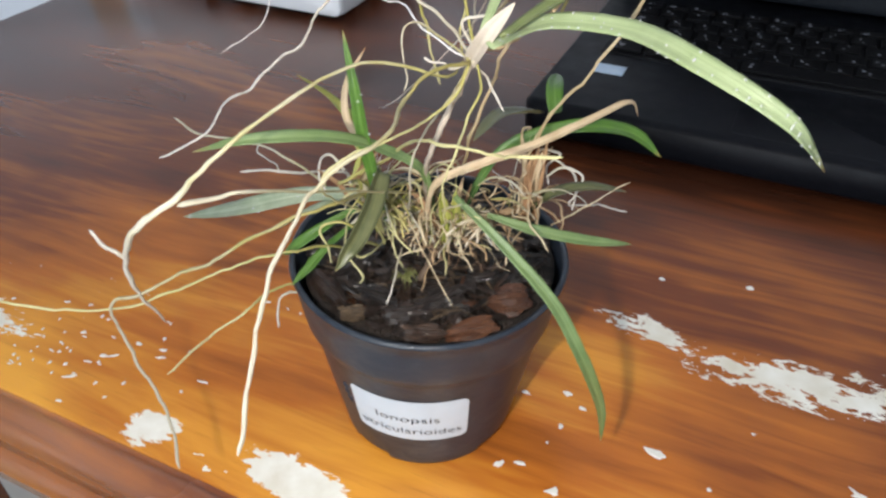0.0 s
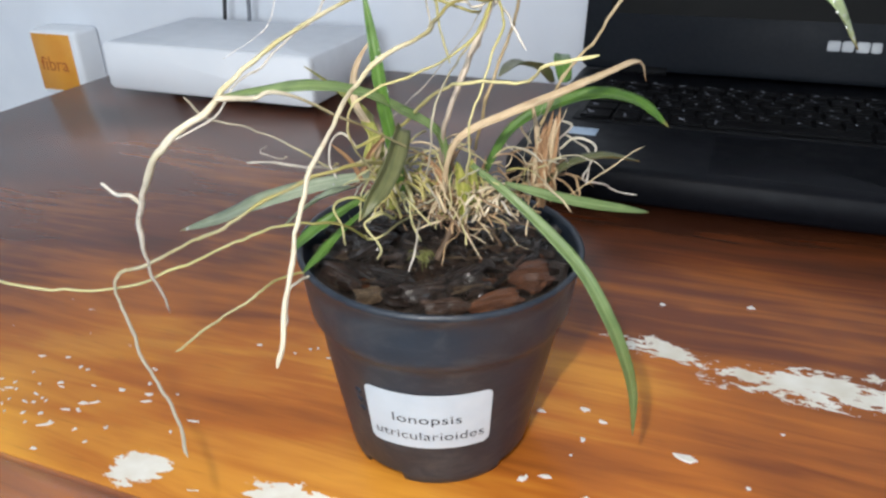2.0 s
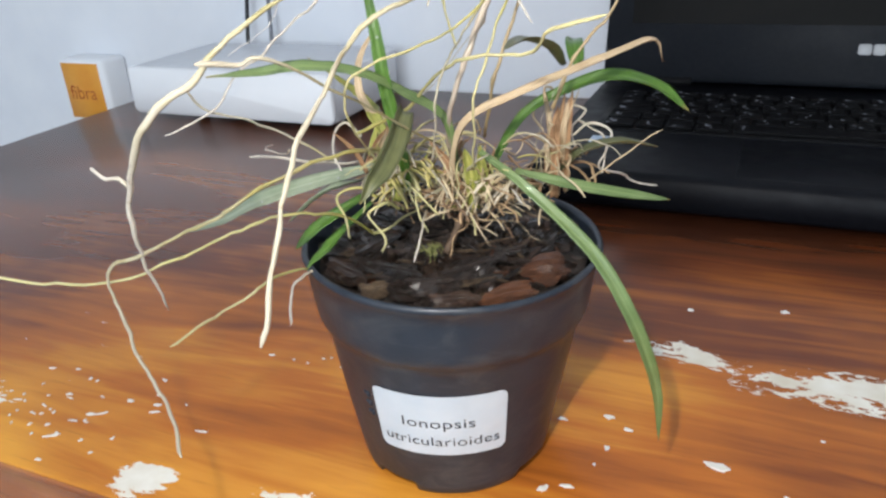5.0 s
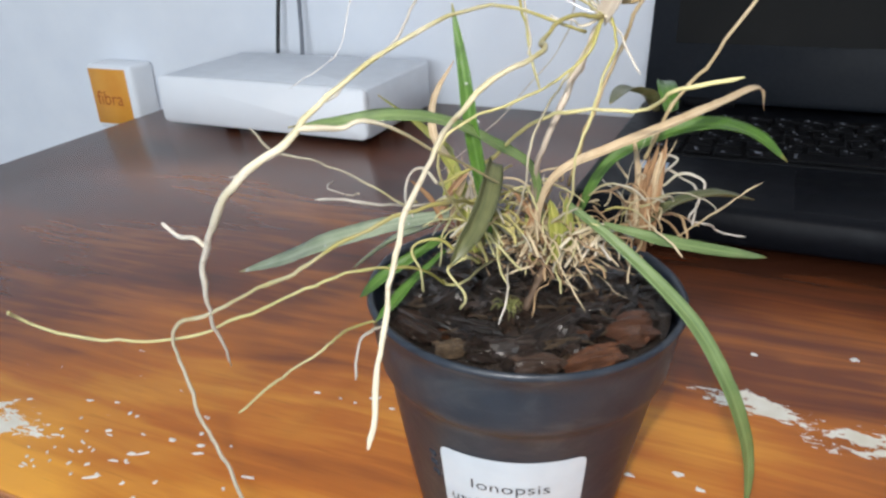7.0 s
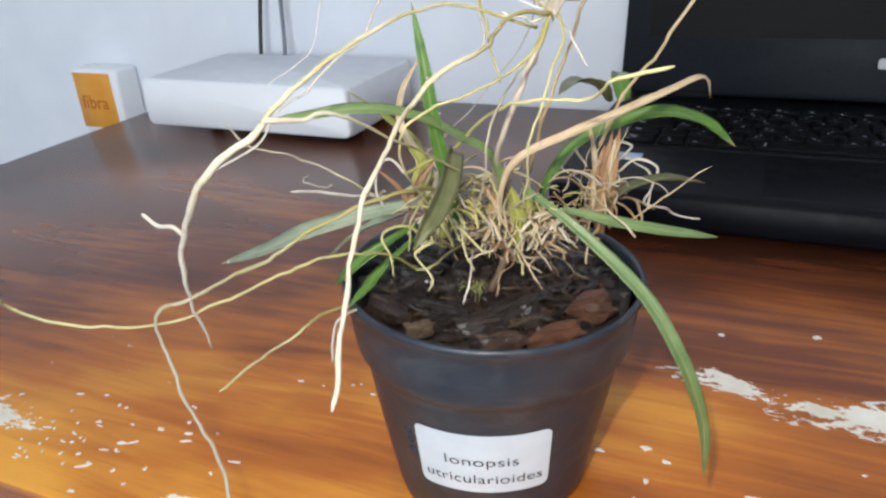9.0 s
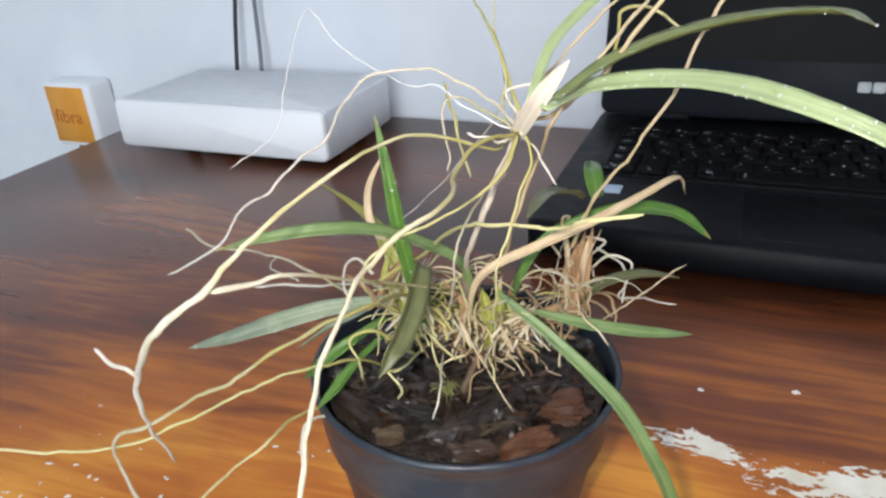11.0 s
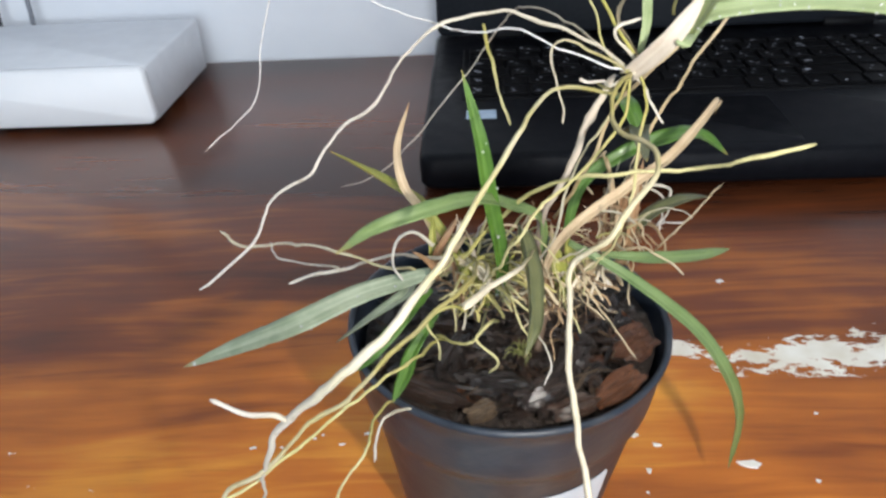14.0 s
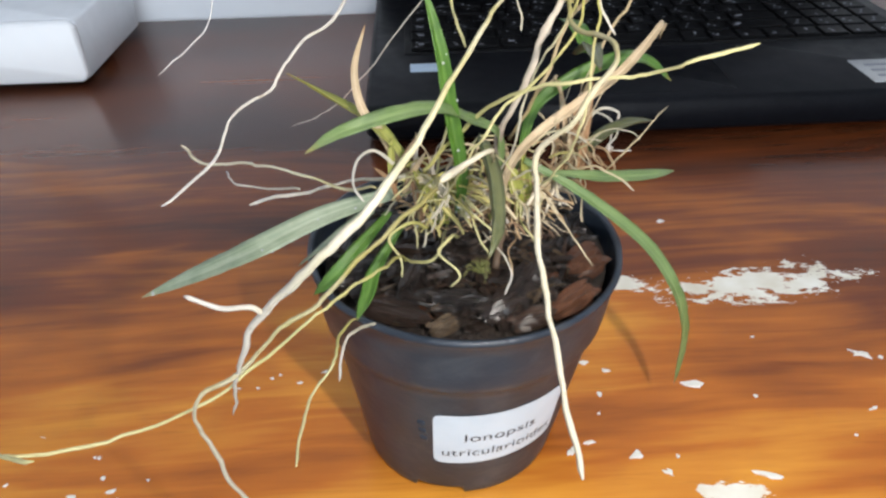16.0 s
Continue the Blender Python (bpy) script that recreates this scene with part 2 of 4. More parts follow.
def lathe(profile, steps=64, bm=None, wobble=None):
    """A turned shape from (radius, height) pairs."""
    bm = bm or bmesh.new()
    rings = []
    for r, z in profile:
        rings.append([bm.verts.new(((r + (wobble(a, z) if wobble else 0)) * math.cos(a), (r + (wobble(a, z) if wobble else 0)) * math.sin(a), z))
                      for a in (TAU * k / steps for k in range(steps))])
    for a, b in zip(rings, rings[1:]):
        for k in range(steps):
            j = (k + 1) % steps
            bm.faces.new((a[k], a[j], b[j], b[k]))
    return bm


def spline(points, per=6):
    """A smooth line through the points (Catmull-Rom)."""
    p = [Vector(q) for q in points]
    p = [p[0] * 2 - p[1]] + p + [p[-1] * 2 - p[-2]]
    out = []
    for k in range(1, len(p) - 2):
        a, b, c, d = p[k - 1], p[k], p[k + 1], p[k + 2]
        for j in range(per):
            t = j / per
            out.append(0.5 * ((2 * b) + (c - a) * t + (2 * a - 5 * b + 4 * c - d) * t * t + (3 * b - a - 3 * c + d) * t ** 3))
    out.append(p[-2])
    return out


def tube(points, radius, bm=None, sides=7, per=5, taper=0.7, jitter=0.0, knots=0.0, mat=0, seed=0):
    """A rod of changing thickness along a smooth line, with kinks and swellings like a root's."""
    bm = bm or bmesh.new()
    line = spline(points, per)
    rings, side = [], None
    for k, q in enumerate(line):
        way = (line[min(k + 1, len(line) - 1)] - line[max(k - 1, 0)]).normalized()
        if side is None:
            side = way.orthogonal().normalized()
        side = (side - way * side.dot(way)).normalized()
        up = way.cross(side)
        f = k / (len(line) - 1)
        r = radius * (1 + (taper - 1) * f)
        r *= 1 + knots * noise.noise((q + Vector((seed, 0, 0))) * 160)
        if jitter and 0 < k < len(line) - 1:
            q = q + noise.noise_vector((q + Vector((seed, 3, 0))) * 120) * jitter
        if k in (0, len(line) - 1):
            r *= 0.5
        rings.append([bm.verts.new(q + (side * math.cos(TAU * j / sides) + up * math.sin(TAU * j / sides)) * r) for j in range(sides)])
    for a, b in zip(rings, rings[1:]):
        for k in range(sides):
            j = (k + 1) % sides
            bm.faces.new((a[k], a[j], b[j], b[k])).material_index = mat
    bm.faces.new(rings[0][::-1]).material_index = mat
    bm.faces.new(rings[-1]).material_index = mat
    return bm


# ---- the room ----
FLOOR, CEIL, WALL = -0.75, 1.9, 0.543
structure = "structure"


def slab_wall(name, lo, hi, mat, label):
    tagged(part(name, box(lo, hi), mat, smooth=False), label, "wall", kind=structure)


slab_wall("wall_north", (-1.8, WALL, FLOOR), (2.2, WALL + 0.15, CEIL), wall_mat, "white painted plaster wall behind the table")
# side walls and ceiling are unseen, added to enclose and bounce the light
slab_wall("wall_east", (2.2, -2.55, FLOOR), (2.35, WALL + 0.15, CEIL), wall_mat, "unseen white painted plaster side wall, added to close the room")
slab_wall("wall_west", (-1.95, -2.55, FLOOR), (-1.8, WALL + 0.15, CEIL), wall_mat, "unseen white painted plaster side wall, added to close the room")
# unseen south wall, its window opening made up to let sky light in
for lo, hi in (((-1.8, -2.55, FLOOR), (-0.5, -2.4, CEIL)), ((0.9, -2.55, FLOOR), (2.2, -2.4, CEIL)),
               ((-0.5, -2.55, FLOOR), (0.9, -2.4, 0.07)), ((-0.5, -2.55, 1.17), (0.9, -2.4, CEIL))):
    slab_wall("wall_south", lo, hi, wall_mat, "unseen white painted plaster wall with an added opening")
tagged(part("floor", box((-1.95, -2.55, FLOOR - 0.1), (2.35, WALL + 0.15, FLOOR)), floor_mat, smooth=False), "pale tiled floor under the table", "floor", kind=structure)
tagged(part("ceiling", box((-1.95, -2.55, CEIL), (2.35, WALL + 0.15, CEIL + 0.1)), ceiling_mat, smooth=False), "unseen plain white painted ceiling, added to close the room", "ceiling", kind=structure)

# ---- the table ----
X0, X1, Y0, Y1 = -0.502, 0.95, -0.031, 0.535


def build_table():
    t = thing("table", "old brown varnished wooden table with flaked white patches", "table")
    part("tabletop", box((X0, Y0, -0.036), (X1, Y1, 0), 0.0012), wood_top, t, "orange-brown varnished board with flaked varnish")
    bm = bmesh.new()
    prof = ((0.0005, -0.0005), (-0.001, -0.0022), (-0.002, -0.0008), (-0.006, -0.0015), (-0.011, -0.005), (-0.0145, -0.011), (-0.0145, -0.0165),
            (-0.0125, -0.0185), (-0.0165, -0.0205), (-0.0205, -0.0255), (-0.0205, -0.031), (-0.017, -0.035), (0.0005, -0.036))
    ends = [[bm.verts.new((x, Y0 - 0.0006 + y, z)) for y, z in prof] for x in (X0, X1)]
    for k in range(len(prof) - 1):
        bm.faces.new((ends[0][k], ends[0][k + 1], ends[1][k + 1], ends[1][k]))
    bm.faces.new(ends[0][::-1])
    bm.faces.new(ends[1])
    part("edge_moulding", bm, wood_edge, t, "rounded double-bead front moulding")
    for x in (X0 + 0.05, X1 - 0.05):
        for y in (Y0 + 0.05, Y1 - 0.05):
            part("leg", box((x - 0.03, y - 0.03, FLOOR), (x + 0.03, y + 0.03, -0.037), 0.004), wood_edge, t)
    for y in (Y0 + 0.04, Y1 - 0.04):
        part("apron", box((X0 + 0.08, y - 0.01, -0.12), (X1 - 0.08, y + 0.01, -0.037), 0.002), wood_edge, t)


build_table()

# ---- the pot ----
POT = Vector((0.0333, 0.0400, 0))
HIGH = 0.0815


def wall_radius(z):
    """The outer radius of the pot's side below its collar."""
    return 0.0330 + (0.0432 - 0.0330) * z / 0.060


def leaning(bm):
    """The pot stands a little askew on its foot and its rim dips to one side."""
    for w in bm.verts:
        k = 1 - w.co.z / HIGH
        w.co.z -= 0.035 * w.co.x * (w.co.z / HIGH) ** 2
        w.co.x -= 0.0028 * k
        w.co.y += 0.0006 * k
    return bm


def build_pot():
    t = thing("flower_pot", "small black plastic flower pot with a white name label", "flower pot", m=Matrix.Translation(POT))
    prof = [(0.0, 0.0046), (0.018, 0.0046), (0.0290, 0.0040), (0.0300, 0.0006), (0.0306, 0.0), (0.0322, 0.0002), (0.0330, 0.0014), (wall_radius(0.0040), 0.0040), (wall_radius(0.0052), 0.0052), (wall_radius(0.016), 0.016),
            (wall_radius(0.030), 0.030), (wall_radius(0.044), 0.044), (wall_radius(0.054), 0.054), (wall_radius(0.0565), 0.0565), (0.0434, 0.0578), (0.0443, 0.0590), (0.0450, 0.0604), (0.0453, 0.0622),
            (0.0459, 0.0670), (0.0466, 0.0740), (0.0469, 0.0778), (0.0478, 0.0790), (0.0482, 0.0802), (0.0480, 0.0811), (0.0472, 0.0815), (0.0463, 0.0810),
            (0.0459, 0.0795), (0.0446, 0.0640), (0.0425, 0.0580), (0.0300, 0.010), (0.0, 0.010)]

    def dents(a, z):
        flat = min(max(abs((a - radians(-74.5) + math.pi) % TAU - math.pi) - 0.6, 0.0) / 0.5, 1.0)
        return flat * (0.00035 * noise.noise(Vector((math.cos(a) * 2.2, math.sin(a) * 2.2, z * 70))) + 0.00016 * noise.noise(Vector((math.cos(a) * 7, math.sin(a) * 7, z * 160))))

    body = lathe(prof, 144, wobble=dents)
    # four drain notches cut into the standing ring
    for w in body.verts:
        a = math.degrees(math.atan2(w.co.y, w.co.x))
        if w.co.z < 0.0045 and abs((a + 105 + 45) % 90 - 45) < 13.5:
            w.co.z = 0.0046
    part("pot_body", leaning(body), pot_mat, t)
    # the paper label, bent round the side
    a_mid, z_mid, W, H, lean = radians(-74.5), 0.0338, 0.0213, 0.0131, radians(1.2)

    def on_side(u, v, out):
        uu, vv = u * math.cos(lean) - v * math.sin(lean), u * math.sin(lean) + v * math.cos(lean)
        z = z_mid + vv
        r = wall_radius(z) + out
        a = a_mid + uu / (0.5 * r + 0.5 * 0.0385)
        return Vector((r * math.cos(a), r * math.sin(a), z))

    bm = bmesh.new()
    U, V = 30, 14
    grid = {}
    for i in range(U + 1):
        for j in range(V + 1):
            u, v = -W + 2 * W * i / U, -H + 2 * H * j / V
            c = 0.0026
            du, dv = max(abs(u) - (W - c), 0), max(abs(v) - (H - c), 0)
            if du and dv:
                d = math.hypot(du, dv)
                if d > c:
                    u -= math.copysign(du * (1 - c / d), u)
                    v -= math.copysign(dv * (1 - c / d), v)
            grid[i, j] = bm.verts.new(on_side(u, v, 0.00025))
    for i in range(U):
        for j in range(V):
            bm.faces.new((grid[i, j], grid[i + 1, j], grid[i + 1, j + 1], grid[i, j + 1]))
    label = part("paper_label", leaning(bm), label_mat, t, "white paper label with two printed lines")
    for words, v, size, u0, want in (("Ionopsis", -0.0005, 0.0058, -0.0122, 0.0234), ("utricularioides", -0.0086, 0.0058, -0.0190, 0.0380)):
        c = bpy.data.curves.new("words", "FONT")
        c.body, c.size, c.space_character, c.offset = words, size, 1.03, -0.00003
        c.extrude, c.resolution_u = 0.0, 4
        tmp = bpy.data.objects.new("words", c)
        scene.collection.objects.link(tmp)
        me = bpy.data.meshes.new_from_object(tmp.evaluated_get(bpy.context.evaluated_depsgraph_get()))
        bpy.data.objects.remove(tmp)
        bm = bmesh.new()
        bm.from_mesh(me)
        bpy.data.meshes.remove(me)
        bmesh.ops.triangulate(bm, faces=bm.faces)
        width = max(w.co.x for w in bm.verts)
        for w in bm.verts:
            w.co = on_side(u0 + w.co.x * want / width, v + w.co.y, 0.00050)
        part("printed_line", leaning(bm), ink_mat, label, smooth=False)
    # moulded letters beside the label
    for k in range(3):
        z = 0.0325 + 0.0040 * k
        a = radians(-111)
        part("moulded_mark", box((-0.0013, -0.0004, -0.0010), (0.0013, 0.0004, 0.0010), 0.0003), pot_mat, t).matrix_basis = pose(
            wall_radius(z) * math.cos(a) - 0.0015, wall_radius(z) * math.sin(a) + 0.0003, z, 0, 0, -21)
    return t


build_pot()

# ---- the laptop ----
LX0, LK, LX1, LY0, LY1, LZ0, LZ1 = -0.013, -0.001, 0.384, 0.262, 0.515, 0.004, 0.026


def build_laptop():
    t = thing("laptop", "open black plastic laptop with its screen switched off", "laptop")
    part("base", slab(LX0, LX1, LY0, LY1, LZ0, LZ1, 0.010, 0.003), lap_mat, t)
    for x in (LX0 + 0.03, LX1 - 0.03):
        for y in (LY0 + 0.02, LY1 - 0.02):
            part("rubber_foot", box((x - 0.012, y - 0.005, 0), (x + 0.012, y + 0.005, 0.0045), 0.001), dark_mat, t)
    kx0, ky0, pitch = LK + 0.016, LY0 + 0.094, 0.0186
    part("keyboard_well", slab(kx0 - 0.004, LX1 - 0.012, ky0 - 0.004, ky0 + 5.65 * pitch + 0.002, LZ1 - 0.001, LZ1 + 0.0006, 0.003, 0.0004), key_mat, t)
    rng = random.Random(3)
    rows = ((1.2, 1, 1, 1.2, 5.2, 1, 1, 1, 1, 1, 1, 1, 1), (1.3, 1, 1, 1, 1, 1, 1, 1, 1, 1, 1, 1, 2.3, 1, 1, 1, 1), (1.7, 1, 1, 1, 1, 1, 1, 1, 1, 1, 1, 1, 1.9, 1, 1, 1, 1),
            (1.5, 1, 1, 1, 1, 1, 1, 1, 1, 1, 1, 1, 1, 1.1, 1, 1, 1, 1), (1, 1, 1, 1, 1, 1, 1, 1, 1, 1, 1, 1, 1, 1.6, 1, 1, 1, 1), (1,) * 18)
    shared = {}
    for r, widths in enumerate(rows):
        full = sum(widths)
        unit = (LX1 - LK - 0.032) / full
        x = kx0
        depth = pitch * (0.62 if r == 5 else 1.0)
        y = ky0 + r * pitch
        for wk in widths:
            w = wk * unit
            key = (round(w, 4), r == 5, rng.randrange(5))
            if key not in shared:
                bm = box((0.0012, 0.0012, 0), (w - 0.0012, depth - 0.0014, 0.0022), 0.0006, 1)
                for _ in range(rng.choice((1, 1, 2, 2, 3))):
                    lx, ly = rng.uniform(0.0026, max(0.0028, min(w, 0.018) - 0.007)), depth * rng.uniform(0.22, 0.62)
                    box((lx, ly, 0.0021), (lx + rng.uniform(0.0008, 0.0026), ly + rng.uniform(0.0008, 0.0024), 0.00235), 0, bm=bm, mat=1)
                if wk > 1.1 and wk < 3:
                    box((0.0062, depth * 0.45, 0.0021), (0.0062 + 0.004, depth * 0.45 + 0.0022, 0.00235), 0, bm=bm, mat=1)
                shared[key] = mesh_of("key", bm, (key_mat, legend_mat), False)
            k = new("key", shared[key])
            k.parent = t
            k.location = (x, y, LZ1 + 0.0006)
            x += w
    px = LK + 0.112
    part("touchpad", slab(px, px + 0.105, LY0 + 0.010, LY0 + 0.082, LZ1 - 0.001, LZ1 + 0.0004, 0.003, 0.0003), lap_mat, t)
    part("sticker", box((LK + 0.016, LY0 + 0.058, LZ1 - 0.0005), (LK + 0.036, LY0 + 0.072, LZ1 + 0.0004)), blue_mat, t, "pale blue sticker on the palm rest", smooth=False)
    s = part("sticker", slab(0.302, 0.349, LY0 + 0.012, LY0 + 0.049, LZ1 - 0.0005, LZ1 + 0.0004, 0.001, 0.0001), silver_mat, t, "grey silver sticker on the palm rest")
    for k in range(3):
        part("print_bar", box((0.309, LY0 + 0.020 + 0.009 * k, LZ1 + 0.0004), (0.335 - 0.004 * k, LY0 + 0.0235 + 0.009 * k, LZ1 + 0.0006)), legend_mat, s, smooth=False)
    # lid, leaning back
    lean = 14.0
    lid = new("lid")
    lid.parent = t
    lid.matrix_basis = pose(0, LY1 - 0.018, LZ1 + 0.002, -lean)
    tagged(lid, "raised black screen lid")
    Hh = 0.245
    part("bezel", slab(LX0 + 0.001, LX1 - 0.001, 0, Hh, -0.004, 0.004, 0.008, 0.0018), lid_mat, lid).matrix_basis = pose(0, 0, 0, 90)
    part("screen", box((LX0 + 0.022, -0.0046, 0.047), (LX1 - 0.022, -0.0038, Hh - 0.018)), panel_mat, lid, "dark glossy switched-off display", smooth=False)
    for x in (LX0 + 0.035, LX1 - 0.075):
        bm = lathe(((0.0, 0), (0.0052, 0), (0.0055, 0.0004), (0.0055, 0.0396), (0.0052, 0.04), (0.0, 0.04)), 20)
        bmesh.ops.transform(bm, matrix=pose(x, 0.0, 0.0, 0, 90, 0), verts=bm.verts)
        part("hinge", bm, key_mat, lid)
    # maker's mark as plain rounded shapes
    for k, (w, h) in enumerate(((0.0095, 0.0082), (0.0088, 0.0082), (0.0095, 0.0082), (0.0075, 0.0082))):
        x = (LK + LX1) / 2 - 0.0090 + 0.0104 * k
        part("mark", box((x, -0.0044, 0.0250), (x + w, -0.0036, 0.0250 + h), 0.0017), silver_mat, lid)


build_laptop()

# ---- the modem ----


def build_modem():
    t = thing("modem", "white plastic internet modem box lying on the table", "modem")
    x0, x1, y0, y1, z0, z1 = -0.452, -0.224, 0.383, 0.515, 0.0035, 0.0475
    part("housing", slab(x0, x1, y0 + 0.004, y1, z0, z1, 0.006, 0.002), grey_mat, t, "pale grey matt housing")
    bm = slab(x0 - 0.0003, x1 + 0.0003, 0, z1 - z0 + 0.0006, -0.0045, 0.0045, 0.0065, 0.0016)
    part("front_panel", bm, white_mat, t, "white glossy front panel").matrix_basis = pose(0, y0 + 0.0045, z0 - 0.0003, 90)
    for x in (x0 + 0.03, x1 - 0.03):
        for y in (y0 + 0.06, y1 - 0.02):
            bm = lathe(((0, 0), (0.006, 0), (0.0065, 0.001), (0.006, 0.0038), (0, 0.0038)), 18)
            part("rubber_foot", bm, dark_mat, t).location = (x, y, 0)


build_modem()


def build_cable(name, x, y, mat, label, bend):
    tagged(part(name, tube([(x, y, 0.03), (x + 0.001, y + 0.004, 0.06), (x + bend * 0.3, y + 0.008, 0.12), (x + bend, y + 0.010, 0.22), (x + bend * 1.2, y + 0.011, 0.5), (x + bend, y + 0.011, 1.4)],
                           0.0022, sides=10, taper=1.0), mat), label, "cable")


build_cable("cable", -0.412, 0.522, dark_mat, "thin black cable rising from behind the modem", 0.030)
build_cable("cable", -0.381, 0.522, cable_grey_mat, "thin grey cable rising beside a black one", 0.004)


def build_fibre_box():
    t = thing("fibre_box", "small white wall box with an orange sticker", "wall box")
    x0, x1, y0, z0, z1 = -0.690, -0.616, 0.505, -0.054, 0.025
    part("housing", box((x0, y0, z0), (x1, WALL, z1), 0.006, 3), white_mat, t)
    s = part("sticker", box((x0 + 0.004, y0 - 0.0004, z0 + 0.006), (x1 - 0.010, y0 + 0.001, z1 - 0.005), 0.0001, 1), orange_mat, t, "orange square sticker")
    c = bpy.data.curves.new("words", "FONT")
    c.body, c.size = "fibra", 0.024
    tmp = bpy.data.objects.new("words", c)
    scene.collection.objects.link(tmp)
    me = bpy.data.meshes.new_from_object(tmp.evaluated_get(bpy.context.evaluated_depsgraph_get()))
    bpy.data.objects.remove(tmp)
    bm = bmesh.new()
    bm.from_mesh(me)
    bpy.data.meshes.remove(me)
    bmesh.ops.transform(bm, matrix=pose(x0 + 0.010, y0 - 0.0006, z0 + 0.030, 90), verts=bm.verts)
    part("printed_word", bm, orange_ink, s, smooth=False)
    part("lower_clip", box((x0 + 0.02, y0 + 0.012, z0 - 0.007), (x1 - 0.012, WALL - 0.004, z0), 0.001), dark_mat, t)


build_fibre_box()


# ---- loose flakes of old paint on the table ----
flake_mat = speckled("paint_flake", (0.66, 0.63, 0.56), (0.80, 0.78, 0.74), 300, 0.6, 0.4, 0.0003)


def build_flake(x, y, a, b, turn, seed):
    """A thin ragged chip lying flat."""
    bm = bmesh.new()
    rim = []
    for k in range(9):
        t = TAU * k / 9
        r = 1 + 0.8 * noise.noise(Vector((math.cos(t) * 1.3, math.sin(t) * 1.3, seed * 3.7))) + 0.9 * noise.noise(Vector((math.cos(t) * 4, math.sin(t) * 4, seed * 1.9)))
        rim.append((a * r * math.cos(t), b * r * math.sin(t)))
    h = 0.00035
    low = [bm.verts.new((u, v, 0)) for u, v in rim]
    top = [bm.verts.new((u * 0.94, v * 0.94, h + 0.00045 * abs(noise.noise(Vector((u * 300, v * 300, seed)))))) for u, v in rim]
    bm.faces.new(low[::-1])
    bm.faces.new(top)
    for k in range(9):
        j = (k + 1) % 9
        bm.faces.new((low[k], low[j], top[j], top[k]))
    ob = tagged(part("paint_flake", bm, flake_mat, smooth=False), "small loose flake of white paint on the table", "paint flake", "paint flakes on the table")
    ob.matrix_world = pose(x, y, 0.0001, 0, 0, turn)


FLAKES = ((0.122, 0.052, 0.0042, 0.0017, -12), (0.069, 0.023, 0.0013, 0.0024, -20), (0.194, 0.065, 0.0036, 0.0018, -25), (0.134, 0.009, 0.0042, 0.0014, -15), (0.092, 0.020, 0.0022, 0.0014, 10),
          (0.101, 0.012, 0.0020, 0.0010, -35), (0.082, 0.067, 0.0020, 0.0008, 0), (0.090, 0.062, 0.0018, 0.0007, -8), (0.085, 0.050, 0.0008, 0.0015, 0), (0.102, 0.157, 0.0013, 0.0012, 0),
          (0.142, 0.168, 0.0014, 0.0012, 20), (0.201, 0.062, 0.0010, 0.0008, 0), (0.155, 0.078, 0.0010, 0.0006, 0))
for k, row in enumerate(FLAKES):
    build_flake(*row, k)
rng_f = random.Random(5)
NESTS = ((-0.150, -0.010, 0.030, 0.011, 44), (-0.105, 0.008, 0.028, 0.012, 20), (-0.045, 0.066, 0.013, 0.003, 7), (-0.190, -0.018, 0.022, 0.008, 26), (0.110, 0.030, 0.05, 0.03, 10))
k = 0
for cx, cy, sx, sy, number in NESTS:
    for _ in range(number):
        k += 1
        small = rng_f.random() ** 2
        build_flake(rng_f.gauss(cx, sx), max(rng_f.gauss(cy, sy), -0.026), 0.0005 + 0.0022 * small, 0.0003 + 0.0005 * rng_f.random(), rng_f.choice((rng_f.uniform(-15, 15), rng_f.uniform(10, 40))), 40 + k)

# ---- the plant ----


def leaf_material(name, dark, light, edge, rough=0.38, tip=(0.30, 0.22, 0.07)):
    m = material(name, rough, coat=0.15)
    n = Nodes(m)
    uv = n.t.nodes.new("ShaderNodeTexCoord").outputs["UV"]
    streak = n.noise(1.0, n.place((22, 2.2, 1), src=uv), 4)
    blotch = n.noise(170, detail=3)
    f = n.maths("ADD", n.maths("MULTIPLY", streak, 0.65), n.maths("MULTIPLY", blotch, 0.35))
    col = n.ramp(f, (0.36, dark), (0.62, light))
    u, v, _ = n.xyz(uv)
    rib = n.maths("ABSOLUTE", n.maths("SUBTRACT", u, 0.5))
    col = n.mix(n.ramp(rib, (0.0, 0.55), (0.06, 0.0)), col, edge)
    col = n.mix(n.ramp(n.maths("ADD", v, n.maths("MULTIPLY", n.maths("SUBTRACT", blotch, 0.5), 0.10)), (0.95, 0.0), (1.0, 0.9)), col, tip)
    n.put(col, n.b.inputs["Base Color"])
    n.b.inputs["Subsurface Weight"].default_value = 0.0
    n.put(n.ramp(blotch, (0.3, rough - 0.1), (0.7, rough + 0.15)), n.b.inputs["Roughness"])
    h = n.maths("MULTIPLY", streak, 0.6)
    n.bump(h, 0.45, 0.0006)
    return m


